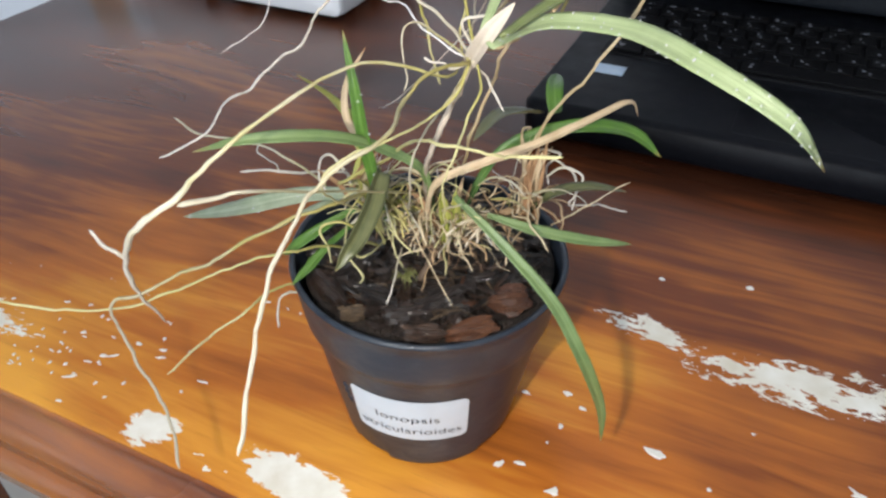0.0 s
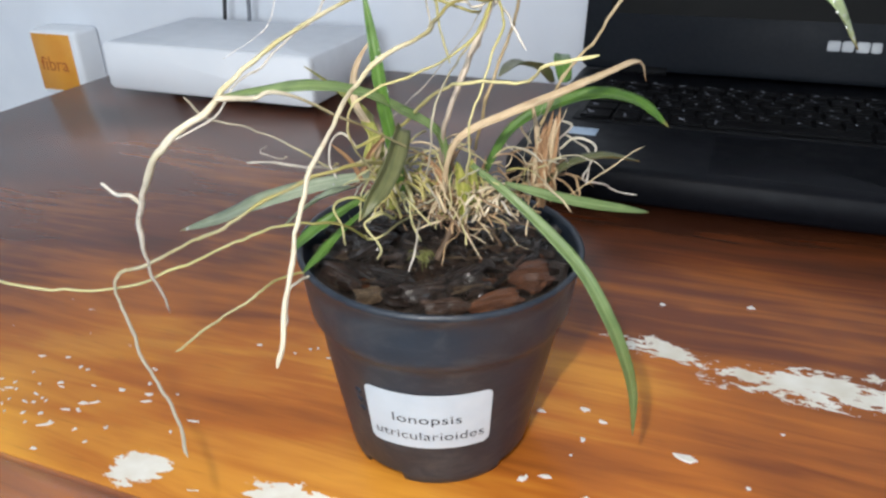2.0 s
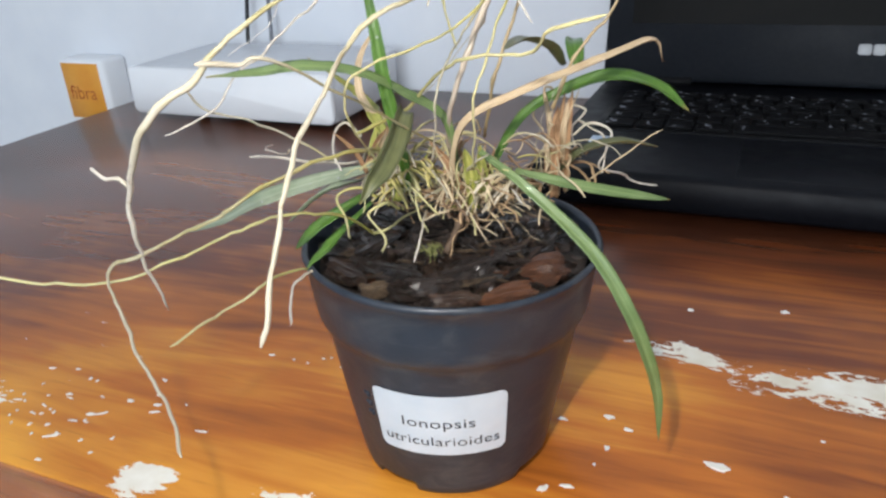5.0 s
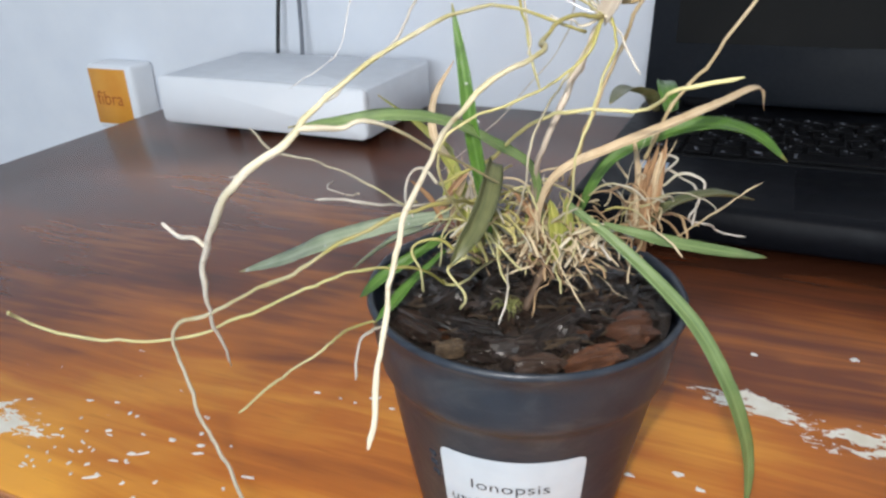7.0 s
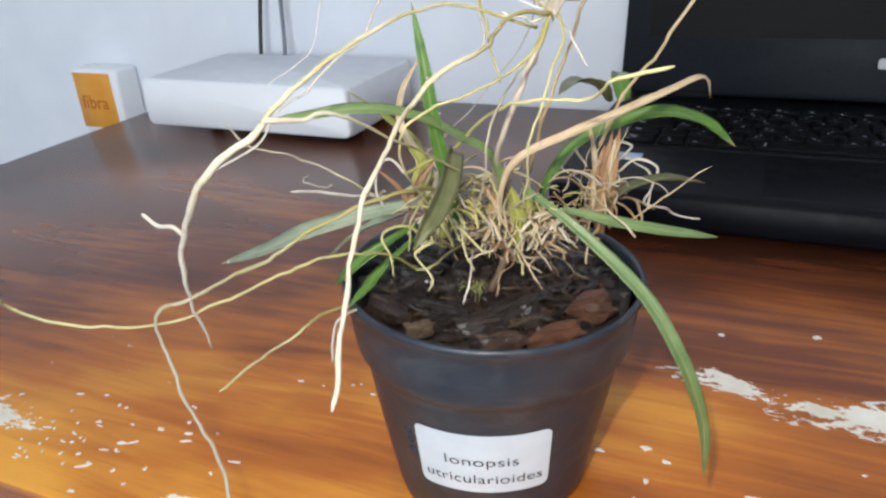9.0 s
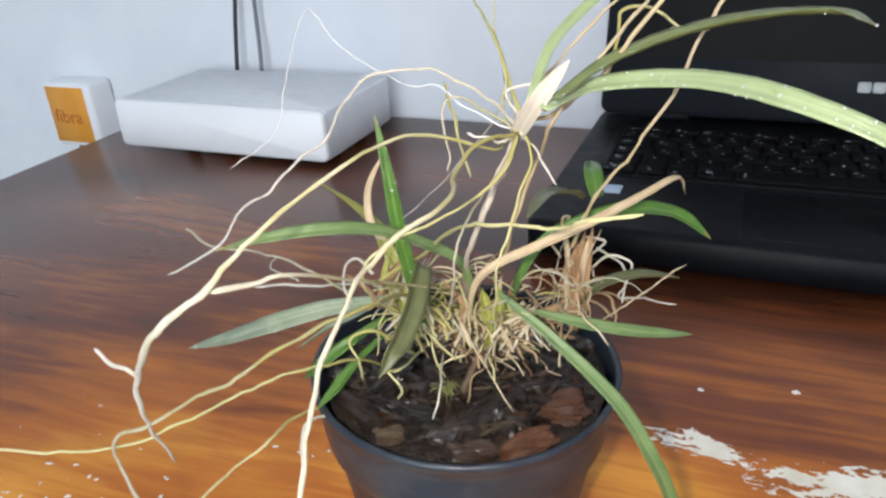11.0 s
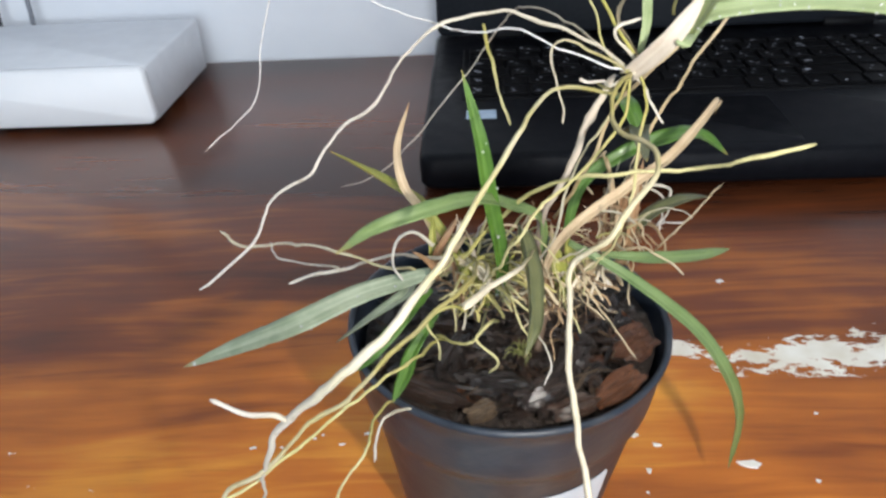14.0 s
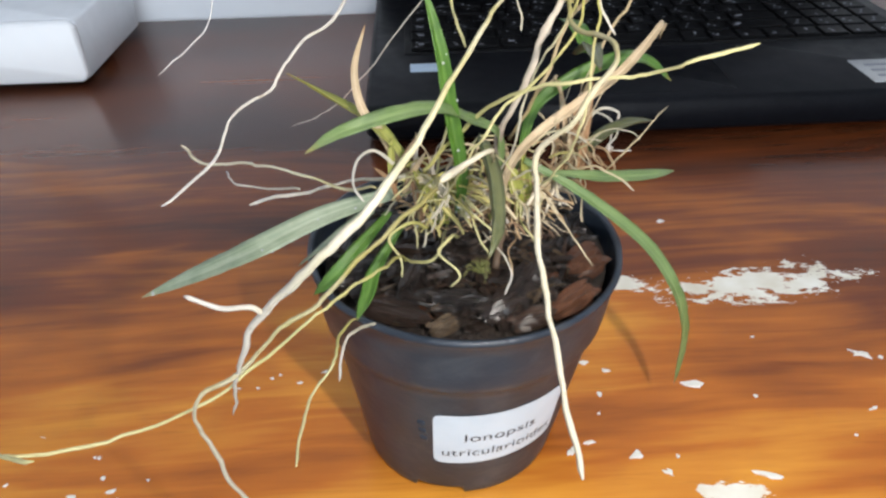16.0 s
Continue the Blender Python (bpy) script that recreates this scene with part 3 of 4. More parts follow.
def root_material(name, a, b, rough=0.7, grain=90):
    """a near the start, b towards the tip, uneven along the way."""
    m = material(name, rough)
    n = Nodes(m)
    uv = n.t.nodes.new("ShaderNodeTexCoord").outputs["UV"]
    u, v, _ = n.xyz(uv)
    patchy = n.noise(grain, detail=4)
    shift = n.maths("MULTIPLY", n.maths("SUBTRACT", n.random(), 0.5), 0.5)
    f = n.maths("ADD", n.maths("ADD", n.maths("MULTIPLY", v, 1.5), shift), n.maths("MULTIPLY", n.maths("SUBTRACT", patchy, 0.5), 1.6), clamp=True)
    col = n.mix(f, a, b)
    spots = n.noise(420, detail=3)
    col = n.mix(n.ramp(spots, (0.58, 0.0), (0.74, 0.55)), col, (0.22, 0.16, 0.08))
    n.put(col, n.b.inputs["Base Color"])
    n.bump(n.noise(700, detail=4), 0.5, 0.0004)
    return m


leaf_green = leaf_material("leaf_green", (0.070, 0.120, 0.036), (0.165, 0.235, 0.085), (0.22, 0.29, 0.12))
leaf_bright = leaf_material("leaf_bright", (0.030, 0.085, 0.008), (0.085, 0.180, 0.022), (0.13, 0.22, 0.05))
leaf_dark = leaf_material("leaf_dark", (0.050, 0.060, 0.024), (0.12, 0.125, 0.05), (0.14, 0.15, 0.06))
leaf_pale = leaf_material("leaf_pale", (0.12, 0.165, 0.095), (0.32, 0.36, 0.26), (0.36, 0.40, 0.30), 0.45)
leaf_yellow = leaf_material("leaf_yellow", (0.16, 0.19, 0.03), (0.32, 0.31, 0.07), (0.38, 0.34, 0.10), 0.45)
leaf_olive = leaf_material("leaf_olive", (0.09, 0.115, 0.035), (0.18, 0.21, 0.08), (0.22, 0.24, 0.10))
leaf_dew = leaf_material("leaf_dew", (0.20, 0.26, 0.12), (0.31, 0.37, 0.20), (0.33, 0.39, 0.21), 0.36)
dry_tan = leaf_material("dry_tan", (0.34, 0.235, 0.13), (0.56, 0.44, 0.29), (0.60, 0.49, 0.34), 0.65, (0.36, 0.18, 0.07))
pale_bract = leaf_material("pale_bract", (0.40, 0.34, 0.27), (0.53, 0.47, 0.40), (0.53, 0.47, 0.40), 0.6, (0.7, 0.64, 0.5))
root_white = root_material("root_white", (0.40, 0.36, 0.27), (0.54, 0.50, 0.44))
root_pale = root_material("root_pale", (0.66, 0.66, 0.66), (0.66, 0.63, 0.60))
root_yellow = root_material("root_yellow", (0.31, 0.28, 0.070), (0.46, 0.42, 0.21))
root_two = root_material("root_two", (0.27, 0.235, 0.075), (0.38, 0.345, 0.265))
root_long = root_material("root_long", (0.29, 0.26, 0.085), (0.52, 0.485, 0.42))
stem_tan = root_material("stem_tan", (0.33, 0.245, 0.125), (0.50, 0.405, 0.265))
stem_grey = root_material("stem_grey", (0.20, 0.15, 0.12), (0.58, 0.50, 0.40))

stem_brown = root_material("stem_brown", (0.14, 0.085, 0.045), (0.36, 0.24, 0.13))
stem_pale = root_material("stem_pale", (0.40, 0.33, 0.20), (0.55, 0.48, 0.36))
bark_fibre = root_material("bark_fibre", (0.060, 0.036, 0.020), (0.17, 0.10, 0.055))
leaf_yellow_root = root_material("leaf_yellow_root", (0.29, 0.25, 0.050), (0.42, 0.36, 0.13))
moss_mat = root_material("moss", (0.10, 0.11, 0.025), (0.22, 0.22, 0.07))
dry_rust = leaf_material("dry_rust", (0.20, 0.095, 0.040), (0.42, 0.26, 0.14), (0.46, 0.30, 0.17), 0.65, (0.22, 0.10, 0.04))

CROWN = Vector((0.042, 0.030, 0.078))
plant = thing("orchid", "straggly potted orchid with long pale aerial roots", "potted plant", m=Matrix.Translation(CROWN))
UP, CAM, FRONT, TILT, RIGHT = Vector((0, 0, 1)), Vector((0.25, -0.85, 0.45)), Vector((0.1, -0.6, 0.8)), Vector((-0.15, -0.6, 0.8)), Vector((0.8, -0.55, 0.3))
count = 0


def leaf(points, width, mat, face=UP, label="", fold=0.35, peak=0.4, base=0.45, thick=0.0006, twist=0.0):
    """A narrow folded blade along a smooth line, its upper side turned to face."""
    global count
    count += 1
    line = spline(points, 8)
    bm = bmesh.new()
    uvs = bm.loops.layers.uv.new("UVMap")
    US = (-1.0, -0.6, -0.2, 0.0, 0.2, 0.6, 1.0)
    rings, last = [], len(line) - 1
    for k, q in enumerate(line):
        f = k / last
        way = (line[min(k + 1, last)] - line[max(k - 1, 0)]).normalized()
        nrm = Vector(face)
        nrm = (nrm - way * nrm.dot(way)).normalized()
        nrm = Matrix.Rotation(radians(twist * (f - 0.3)), 3, way) @ nrm
        side = way.cross(nrm)
        w = base + (1 - base) * math.sin(min(f / peak, 1) * math.pi / 2) if f < peak else math.cos(((f - peak) / (1 - peak)) ** 1.7 * math.pi / 2) ** 0.8
        w = width / 2 * max(w, 0.05) * (1 + 0.06 * noise.noise(q * 220 + Vector((count, 0, 0))))
        top, low = [], []
        for u in US:
            rise = fold * abs(u) ** 1.3 * w + 0.00025 * noise.noise(q * 260 + Vector((u * 2, count, 0)))
            p = q - CROWN + side * u * w * (1 - 0.25 * fold * abs(u)) + nrm * rise
            top.append(bm.verts.new(p))
            low.append(bm.verts.new(p - nrm * thick * (1 - 0.75 * u * u) * max(min(w / width * 2, 1), 0.2)))
        rings.append((top + low[::-1], f))
    m = len(rings[0][0])
    us = [(u + 1) / 2 for u in US]
    us = us + us[::-1]
    for (a, fa), (b, fb) in zip(rings, rings[1:]):
        for k in range(m):
            j = (k + 1) % m
            face_ = bm.faces.new((a[k], a[j], b[j], b[k]))
            for loop, uv in zip(face_.loops, ((us[k], fa), (us[j], fa), (us[j], fb), (us[k], fb))):
                loop[uvs].uv = uv
    bm.faces.new(rings[0][0][::-1])
    bm.faces.new(rings[-1][0])
    return part("leaf", bm, mat, plant, label)


drop_mat = material("water_drop", 0.03, colour=(0.95, 0.97, 0.97))
drop_mat.node_tree.nodes["Principled BSDF"].inputs["Transmission Weight"].default_value = 0.6
drop_mat.node_tree.nodes["Principled BSDF"].inputs["IOR"].default_value = 1.33


def drops(blade, number, seed, size=0.0006):
    """Beads of water on the upper side of a blade."""
    pick = random.Random(seed)
    faces = [p for p in blade.data.polygons if p.normal.z > 0.0 or p.normal.y < -0.4]
    for _ in range(number):
        p = pick.choice(faces)
        bm = bmesh.new()
        bmesh.ops.create_icosphere(bm, subdivisions=2, radius=size * pick.uniform(0.3, 0.8))
        bead = part("water_drop", bm, drop_mat, blade)
        bead.location = p.center + p.normal * size * 0.2


def root(points, radius, mat, label="", name="root", taper=0.8, jitter=0.0007, knots=0.30, sides=8, swell=None):
    """A rod with swellings and small kinks along a smooth line; swell gives its thickness from start to end."""
    global count
    count += 1
    line = spline(points, 7)
    bm = bmesh.new()
    uvs = bm.loops.layers.uv.new("UVMap")
    rings, side, last = [], None, len(line) - 1
    for k, q in enumerate(line):
        f = k / last
        way = (line[min(k + 1, last)] - line[max(k - 1, 0)]).normalized()
        if side is None:
            side = way.orthogonal().normalized()
        side = (side - way * side.dot(way)).normalized()
        up = way.cross(side)
        r = radius * (1 + (taper - 1) * f) * (1 + knots * noise.noise(q * 190 + Vector((count * 3, 0, 0))))
        if swell:
            g = f * (len(swell) - 1)
            i = min(int(g), len(swell) - 2)
            r *= swell[i] + (swell[i + 1] - swell[i]) * (g - i)
        if name == "stem" and k % 14 == 7:
            r *= 1.45
        if k == last:
            r *= 0.35
        wob = noise.noise_vector(q * 130 + Vector((count, 7, 0))) * jitter + noise.noise_vector(q * 330 + Vector((0, count, 0))) * jitter * 0.5
        c = q - CROWN + (wob if k else Vector())
        rings.append(([bm.verts.new(c + (side * math.cos(TAU * j / sides) + up * math.sin(TAU * j / sides)) * r) for j in range(sides)], f))
    for (a, fa), (b, fb) in zip(rings, rings[1:]):
        for k in range(sides):
            j = (k + 1) % sides
            face_ = bm.faces.new((a[k], a[j], b[j], b[k]))
            for loop, uv in zip(face_.loops, ((k / sides, fa), ((k + 1) / sides, fa), ((k + 1) / sides, fb), (k / sides, fb))):
                loop[uvs].uv = uv
    bm.faces.new(rings[0][0][::-1])
    bm.faces.new(rings[-1][0])
    return part(name, bm, mat, plant, label)


leaf([(0.0489, 0.0275, 0.1144), (0.0643, 0.0243, 0.1055), (0.0834, 0.0222, 0.0894), (0.094, 0.0208, 0.0737), (0.1001, 0.0232, 0.0574), (0.1031, 0.0273, 0.0416), (0.1041, 0.0298, 0.0247)], 0.0044, leaf_green, FRONT, "long arching green leaf hanging over the rim", 0.35, 0.4, 0.45, 0.0006)
leaf([(0.0584, 0.0305, 0.1085), (0.0728, 0.0343, 0.1046), (0.087, 0.0409, 0.1007), (0.0994, 0.0505, 0.0963)], 0.0038, leaf_green, FRONT, "", 0.25, 0.4, 0.45, 0.0006)
leaf([(0.0480, 0.0340, 0.1040), (0.0538, 0.0495, 0.1181), (0.065, 0.0546, 0.1255), (0.0795, 0.0567, 0.1305), (0.0914, 0.0668, 0.1256), (0.1008, 0.0697, 0.1178)], 0.0049, leaf_bright, FRONT, "", 0.4, 0.6, 0.45, 0.0006)
leaf([(0.0420, 0.0270, 0.1070), (0.0412, 0.022, 0.1247), (0.0323, 0.0152, 0.1335), (0.0249, 0.0046, 0.1409), (0.0158, -0.0053, 0.1442), (0.0051, -0.0112, 0.1434), (-0.0007, -0.0221, 0.1446)], 0.0039, leaf_green, FRONT, "", 0.25, 0.55, 0.45, 0.0006)
drops(leaf([(0.0300, 0.0190, 0.1040), (0.031, 0.014, 0.118), (0.0285, 0.0125, 0.136), (0.0265, 0.013, 0.151), (0.023, 0.015, 0.1665)], 0.0042, leaf_bright, CAM, "bright upright green leaf", 0.5, 0.4, 0.45, 0.0006), 9, 1)
leaf([(0.0352, 0.0089, 0.1305), (0.0369, -0.002, 0.1248), (0.0368, -0.0092, 0.1209), (0.0365, -0.0137, 0.119), (0.0349, -0.0177, 0.1144)], 0.007, leaf_dark, RIGHT, "folded brownish green leaf", 0.55, 0.15, 0.7, 0.0006)
drops(leaf([(0.015, 0.0263, 0.1072), (-0.0071, 0.0257, 0.1004), (-0.0251, 0.0203, 0.0945), (-0.0428, 0.0233, 0.085), (-0.0617, 0.0223, 0.0775)], 0.0064, leaf_pale, FRONT, "pale silvery green dried leaf", 0.2, 0.35, 0.5, 0.0006), 8, 3)
leaf([(0.0415, 0.0245, 0.1020), (0.0440, 0.0205, 0.1160), (0.0502, 0.0174, 0.1269), (0.0612, 0.0229, 0.1323), (0.0721, 0.0298, 0.1365), (0.0823, 0.0423, 0.1396), (0.0909, 0.0556, 0.1413), (0.0929, 0.063, 0.1338)], 0.003, dry_tan, FRONT, "dry curled tan leaf", 0.5, 0.35, 0.5, 0.0006)
leaf([(0.0225, 0.0300, 0.1050), (0.0150, 0.0340, 0.1150), (0.0107, 0.0364, 0.1199), (0.0066, 0.0424, 0.1213), (-0.0049, 0.0454, 0.128), (-0.0137, 0.041, 0.1364)], 0.0046, leaf_yellow, UP, "", 0.35, 0.4, 0.45, 0.0006)
leaf([(0.0215, 0.0280, 0.1040), (0.0145, 0.0330, 0.1130), (0.0104, 0.0376, 0.1190), (0.0055, 0.0385, 0.1266), (0.0041, 0.0428, 0.1361), (0.0075, 0.0501, 0.1457)], 0.0027, dry_tan, CAM, "", 0.35, 0.4, 0.45, 0.0006)
leaf([(0.0115, 0.0308, 0.098), (0.0008, 0.0194, 0.0913), (-0.0049, 0.0159, 0.0866), (-0.0108, 0.0158, 0.0808)], 0.0044, leaf_bright, FRONT, "", 0.25, 0.4, 0.45, 0.0006)
leaf([(0.0147, 0.0242, 0.0968), (0.0072, 0.0149, 0.0887), (0.0051, 0.0085, 0.0855), (0.0022, 0.0019, 0.0823)], 0.0046, leaf_bright, UP, "", 0.35, 0.4, 0.45, 0.0006)
leaf([(0.0067, 0.0327, 0.0999), (0.0051, 0.0223, 0.1021), (-0.0017, 0.0187, 0.099), (-0.0147, 0.0199, 0.0881)], 0.0045, leaf_pale, UP, "", 0.35, 0.4, 0.45, 0.0006)
leaf([(0.066, 0.0524, 0.1342), (0.0663, 0.0369, 0.1422), (0.0635, 0.0233, 0.1466), (0.0626, 0.0093, 0.1464)], 0.0052, leaf_dark, UP, "", 0.35, 0.4, 0.45, 0.0006)
leaf([(0.0698, 0.0544, 0.134), (0.0673, 0.0601, 0.139), (0.0643, 0.0716, 0.1384)], 0.0058, leaf_bright, CAM, "", 0.4, 0.35, 0.7, 0.0006)
leaf([(0.0674, 0.0433, 0.1046), (0.0739, 0.0473, 0.1102), (0.0839, 0.0518, 0.1125), (0.0938, 0.0589, 0.1095)], 0.0056, leaf_dark, UP, "shrivelled dark purple-grey leaf", 0.35, 0.4, 0.45, 0.0006)
drops(leaf([(0.0668, 0.0079, 0.1724), (0.0756, 0.0218, 0.1745), (0.0953, 0.0184, 0.1771), (0.1124, 0.0066, 0.1772), (0.1315, 0.0004, 0.1712), (0.1409, 0.0079, 0.1582)], 0.005, leaf_dew, TILT, "large pale green leaf beaded with water", 0.14, 0.35, 0.6, 0.0012), 70, 2, 0.0004)
drops(leaf([(0.0687, 0.0102, 0.1739), (0.0796, 0.0263, 0.1798), (0.0995, 0.043, 0.1842), (0.1208, 0.0566, 0.1844), (0.1287, 0.039, 0.1845)], 0.006, leaf_olive, UP, "", 0.35, 0.4, 0.45, 0.0006), 8, 4, 0.0005)
leaf([(0.0605, 0.017, 0.168), (0.0616, 0.0188, 0.1736), (0.0634, 0.0285, 0.182), (0.0702, 0.042, 0.19), (0.0778, 0.0517, 0.1994), (0.0925, 0.0755, 0.2251)], 0.0029, leaf_dew, CAM, "", 0.4, 0.5, 0.5, 0.0006)
leaf([(0.0582, 0.017, 0.1633), (0.0647, 0.0107, 0.1729), (0.0711, 0.0113, 0.1818)], 0.0048, pale_bract, CAM, "pale papery bract", 0.6, 0.3, 0.8, 0.0012)
root([(0.0405, 0.0270, 0.1040), (0.0414, 0.0235, 0.1237), (0.0473, 0.0206, 0.1387), (0.0518, 0.023, 0.1513), (0.0569, 0.022, 0.1614)], 0.00088, stem_grey, "grey-brown old stem", "stem", 0.9, 0.0007)
root([(0.0659, 0.0416, 0.1241), (0.0711, 0.0454, 0.1375), (0.0804, 0.0515, 0.1511), (0.0893, 0.0515, 0.1674), (0.0962, 0.0559, 0.1843), (0.1039, 0.0537, 0.1992), (0.1267, 0.0522, 0.2557)], 0.00047, stem_tan, "thin tan flower stem with nodes", "stem", 0.9, 0.0007)
root([(0.0461, 0.0392, 0.1152), (0.0524, 0.03, 0.1339), (0.0597, 0.029, 0.1526), (0.0691, 0.016, 0.1714), (0.0789, 0.0342, 0.185), (0.0881, 0.0524, 0.1994), (0.1065, 0.0939, 0.2407)], 0.00047, stem_tan, "thin tan flower stem", "stem", 0.9, 0.0007)
root([(0.0605, 0.0165, 0.167), (0.0678, 0.023, 0.1686), (0.0813, 0.0278, 0.1835), (0.0946, 0.0226, 0.2043), (0.121, 0.0173, 0.258)], 0.00052, stem_tan, "", "stem", 0.9, 0.0007)
root([(0.0605, 0.0165, 0.167), (0.0594, 0.0371, 0.1716), (0.0704, 0.047, 0.1848), (0.0826, 0.0519, 0.1995), (0.1104, 0.0681, 0.2443)], 0.00036, stem_tan, "", "stem", 0.9, 0.0007)
root([(0.0752, 0.0421, 0.1021), (0.0852, 0.0473, 0.1095), (0.0956, 0.0535, 0.1165)], 0.00026, stem_tan, "thin dry straw", "stem", 0.7, 0.0007)
root([(0.0469, 0.0016, 0.1238), (0.0551, -0.0021, 0.1122), (0.0622, -0.0032, 0.1006)], 0.00021, stem_tan, "thin dry straw", "stem", 0.7, 0.0007)
root([(0.0368, 0.0155, 0.0999), (0.042, -0.0007, 0.0997), (0.041, -0.003, 0.0925)], 0.00029, root_white, "", "root", 0.8, 0.0007)
root([(0.0125, 0.0242, 0.0865), (0.0232, 0.0141, 0.0922), (0.0275, 0.0288, 0.094), (0.0294, 0.0443, 0.09)], 0.00043, root_yellow, "", "root", 0.8, 0.0007)
root([(0.0528, 0.0241, 0.1595), (0.0551, 0.0099, 0.1618), (0.0417, -0.0021, 0.1683), (0.0328, -0.0205, 0.1667), (0.0222, -0.0399, 0.1571), (0.0153, -0.0445, 0.149), (0.0096, -0.0496, 0.1448), (0.0003, -0.0492, 0.1351), (-0.0085, -0.0446, 0.1245), (-0.0140, -0.0420, 0.1145), (-0.0180, -0.0378, 0.1036), (-0.0257, -0.0266, 0.0791)], 0.00078, root_long, "thick pale aerial root", "root", 1.0, 0.0007, 0.25, 8, (0.42, 0.45, 0.5, 0.55, 0.75, 0.95, 1.05, 1.05, 1.0, 0.85, 0.6, 0.4))
root([(-0.0085, -0.0446, 0.1242), (-0.0098, -0.0455, 0.1262), (-0.0125, -0.0452, 0.1263), (-0.0168, -0.0440, 0.1257), (-0.0229, -0.0420, 0.1268)], 0.00055, root_white, "", "root", 0.8, 0.0005)
root([(0.0400, 0.0200, 0.1180), (0.0333, -0.0376, 0.1513), (0.0282, -0.0453, 0.1532), (0.0242, -0.0529, 0.1547)], 0.00060, root_two, "short thick white root with a blunt tip", "root", 1.0, 0.0005, 0.2, 8, (0.45, 0.6, 0.95, 1.0))
root([(0.0245, 0.0255, 0.1122), (0.0233, 0.0019, 0.1209), (0.0097, -0.0145, 0.1174), (-0.0005, -0.0236, 0.1109), (-0.0104, -0.0282, 0.1057), (-0.0181, -0.0372, 0.1026), (-0.0277, -0.041, 0.0978), (-0.0258, -0.0415, 0.0823), (-0.0222, -0.0415, 0.0675), (-0.0101, -0.0479, 0.0622), (0.0016, -0.0582, 0.06)], 0.00055, root_two, "", "root", 0.8, 0.0007)
root([(0.0155, 0.0224, 0.0865), (0.014, 0.0058, 0.0996), (0.0079, -0.0095, 0.1051), (-0.0063, -0.0213, 0.1014), (-0.0205, -0.0325, 0.0956), (-0.0338, -0.0409, 0.0935), (-0.0509, -0.0513, 0.0976), (-0.0566, -0.0587, 0.1058), (-0.0444, -0.0668, 0.1134)], 0.00043, root_yellow, "", "root", 0.8, 0.0007)
root([(0.0587, 0.0155, 0.164), (0.0535, 0.0026, 0.1651), (0.0519, -0.0082, 0.162), (0.0564, -0.0192, 0.1637), (0.0547, -0.0298, 0.1618), (0.0474, -0.036, 0.1561), (0.0416, -0.0351, 0.1488), (0.0406, -0.0468, 0.1394), (0.0418, -0.0562, 0.1302), (0.0435, -0.0648, 0.1196), (0.0456, -0.0735, 0.1099)], 0.00050, root_two, "thick pale hanging aerial root", "root", 1.05, 0.0007)
root([(0.0587, 0.0157, 0.1645), (0.051, 0.0216, 0.1689), (0.0416, 0.0252, 0.1723), (0.0324, 0.0281, 0.1746), (0.0199, 0.0234, 0.1742), (0.0099, 0.0244, 0.1665), (0.001, 0.0251, 0.1547), (-0.0074, 0.0241, 0.1489), (-0.0138, 0.0177, 0.1416), (-0.0233, 0.0164, 0.1358), (-0.0295, 0.0099, 0.1259), (-0.0395, 0.0003, 0.121)], 0.00043, root_white, "", "root", 0.8, 0.0007)
root([(0.0587, 0.0157, 0.1645), (0.0453, 0.0188, 0.168), (0.0345, 0.0265, 0.1712), (0.0234, 0.0339, 0.1689), (0.0118, 0.0411, 0.1708), (-0.0003, 0.0463, 0.174), (-0.0119, 0.05, 0.1835), (-0.0213, 0.0592, 0.1823), (-0.0287, 0.061, 0.1706), (-0.0331, 0.0601, 0.1579), (-0.0362, 0.0556, 0.1448), (-0.0494, 0.0468, 0.1348)], 0.00021, root_pale, "", "root", 0.8, 0.0007)
root([(0.0584, 0.0159, 0.165), (0.0474, 0.0438, 0.1676), (0.0376, 0.0717, 0.1636), (0.0289, 0.094, 0.1469), (0.012, 0.0963, 0.1244), (-0.0085, 0.0939, 0.1032), (-0.0287, 0.1148, 0.0865)], 0.00026, root_white, "", "root", 0.8, 0.0007)
root([(0.0091, 0.0179, 0.1134), (0, 0.0271, 0.1081), (-0.0094, 0.0263, 0.1128), (-0.0182, 0.0249, 0.1168), (-0.024, 0.0176, 0.1225), (-0.0304, 0.0106, 0.1262), (-0.0332, 0.0041, 0.1344)], 0.00043, root_two, "", "root", 0.8, 0.0007)
root([(0.0167, 0.0207, 0.1149), (-0.0007, 0.0414, 0.1022), (-0.0141, 0.0282, 0.1067), (-0.0244, 0.0173, 0.1105)], 0.0005, root_white, "", "root", 0.8, 0.0007)
root([(-0.0112, 0.0212, 0.1121), (-0.0198, 0.0298, 0.1077), (-0.0311, 0.0355, 0.1065), (-0.0375, 0.0475, 0.1043)], 0.00029, root_white, "", "root", 0.8, 0.0007)
root([(0.0217, 0.0069, 0.1239), (0.0316, 0.0185, 0.1286), (0.0433, 0.0144, 0.1391), (0.0556, 0.0062, 0.1454), (0.0706, 0.0042, 0.1469), (0.0782, -0.0055, 0.1535), (0.0901, -0.0068, 0.1575)], 0.0005, root_yellow, "", "root", 0.8, 0.0007)
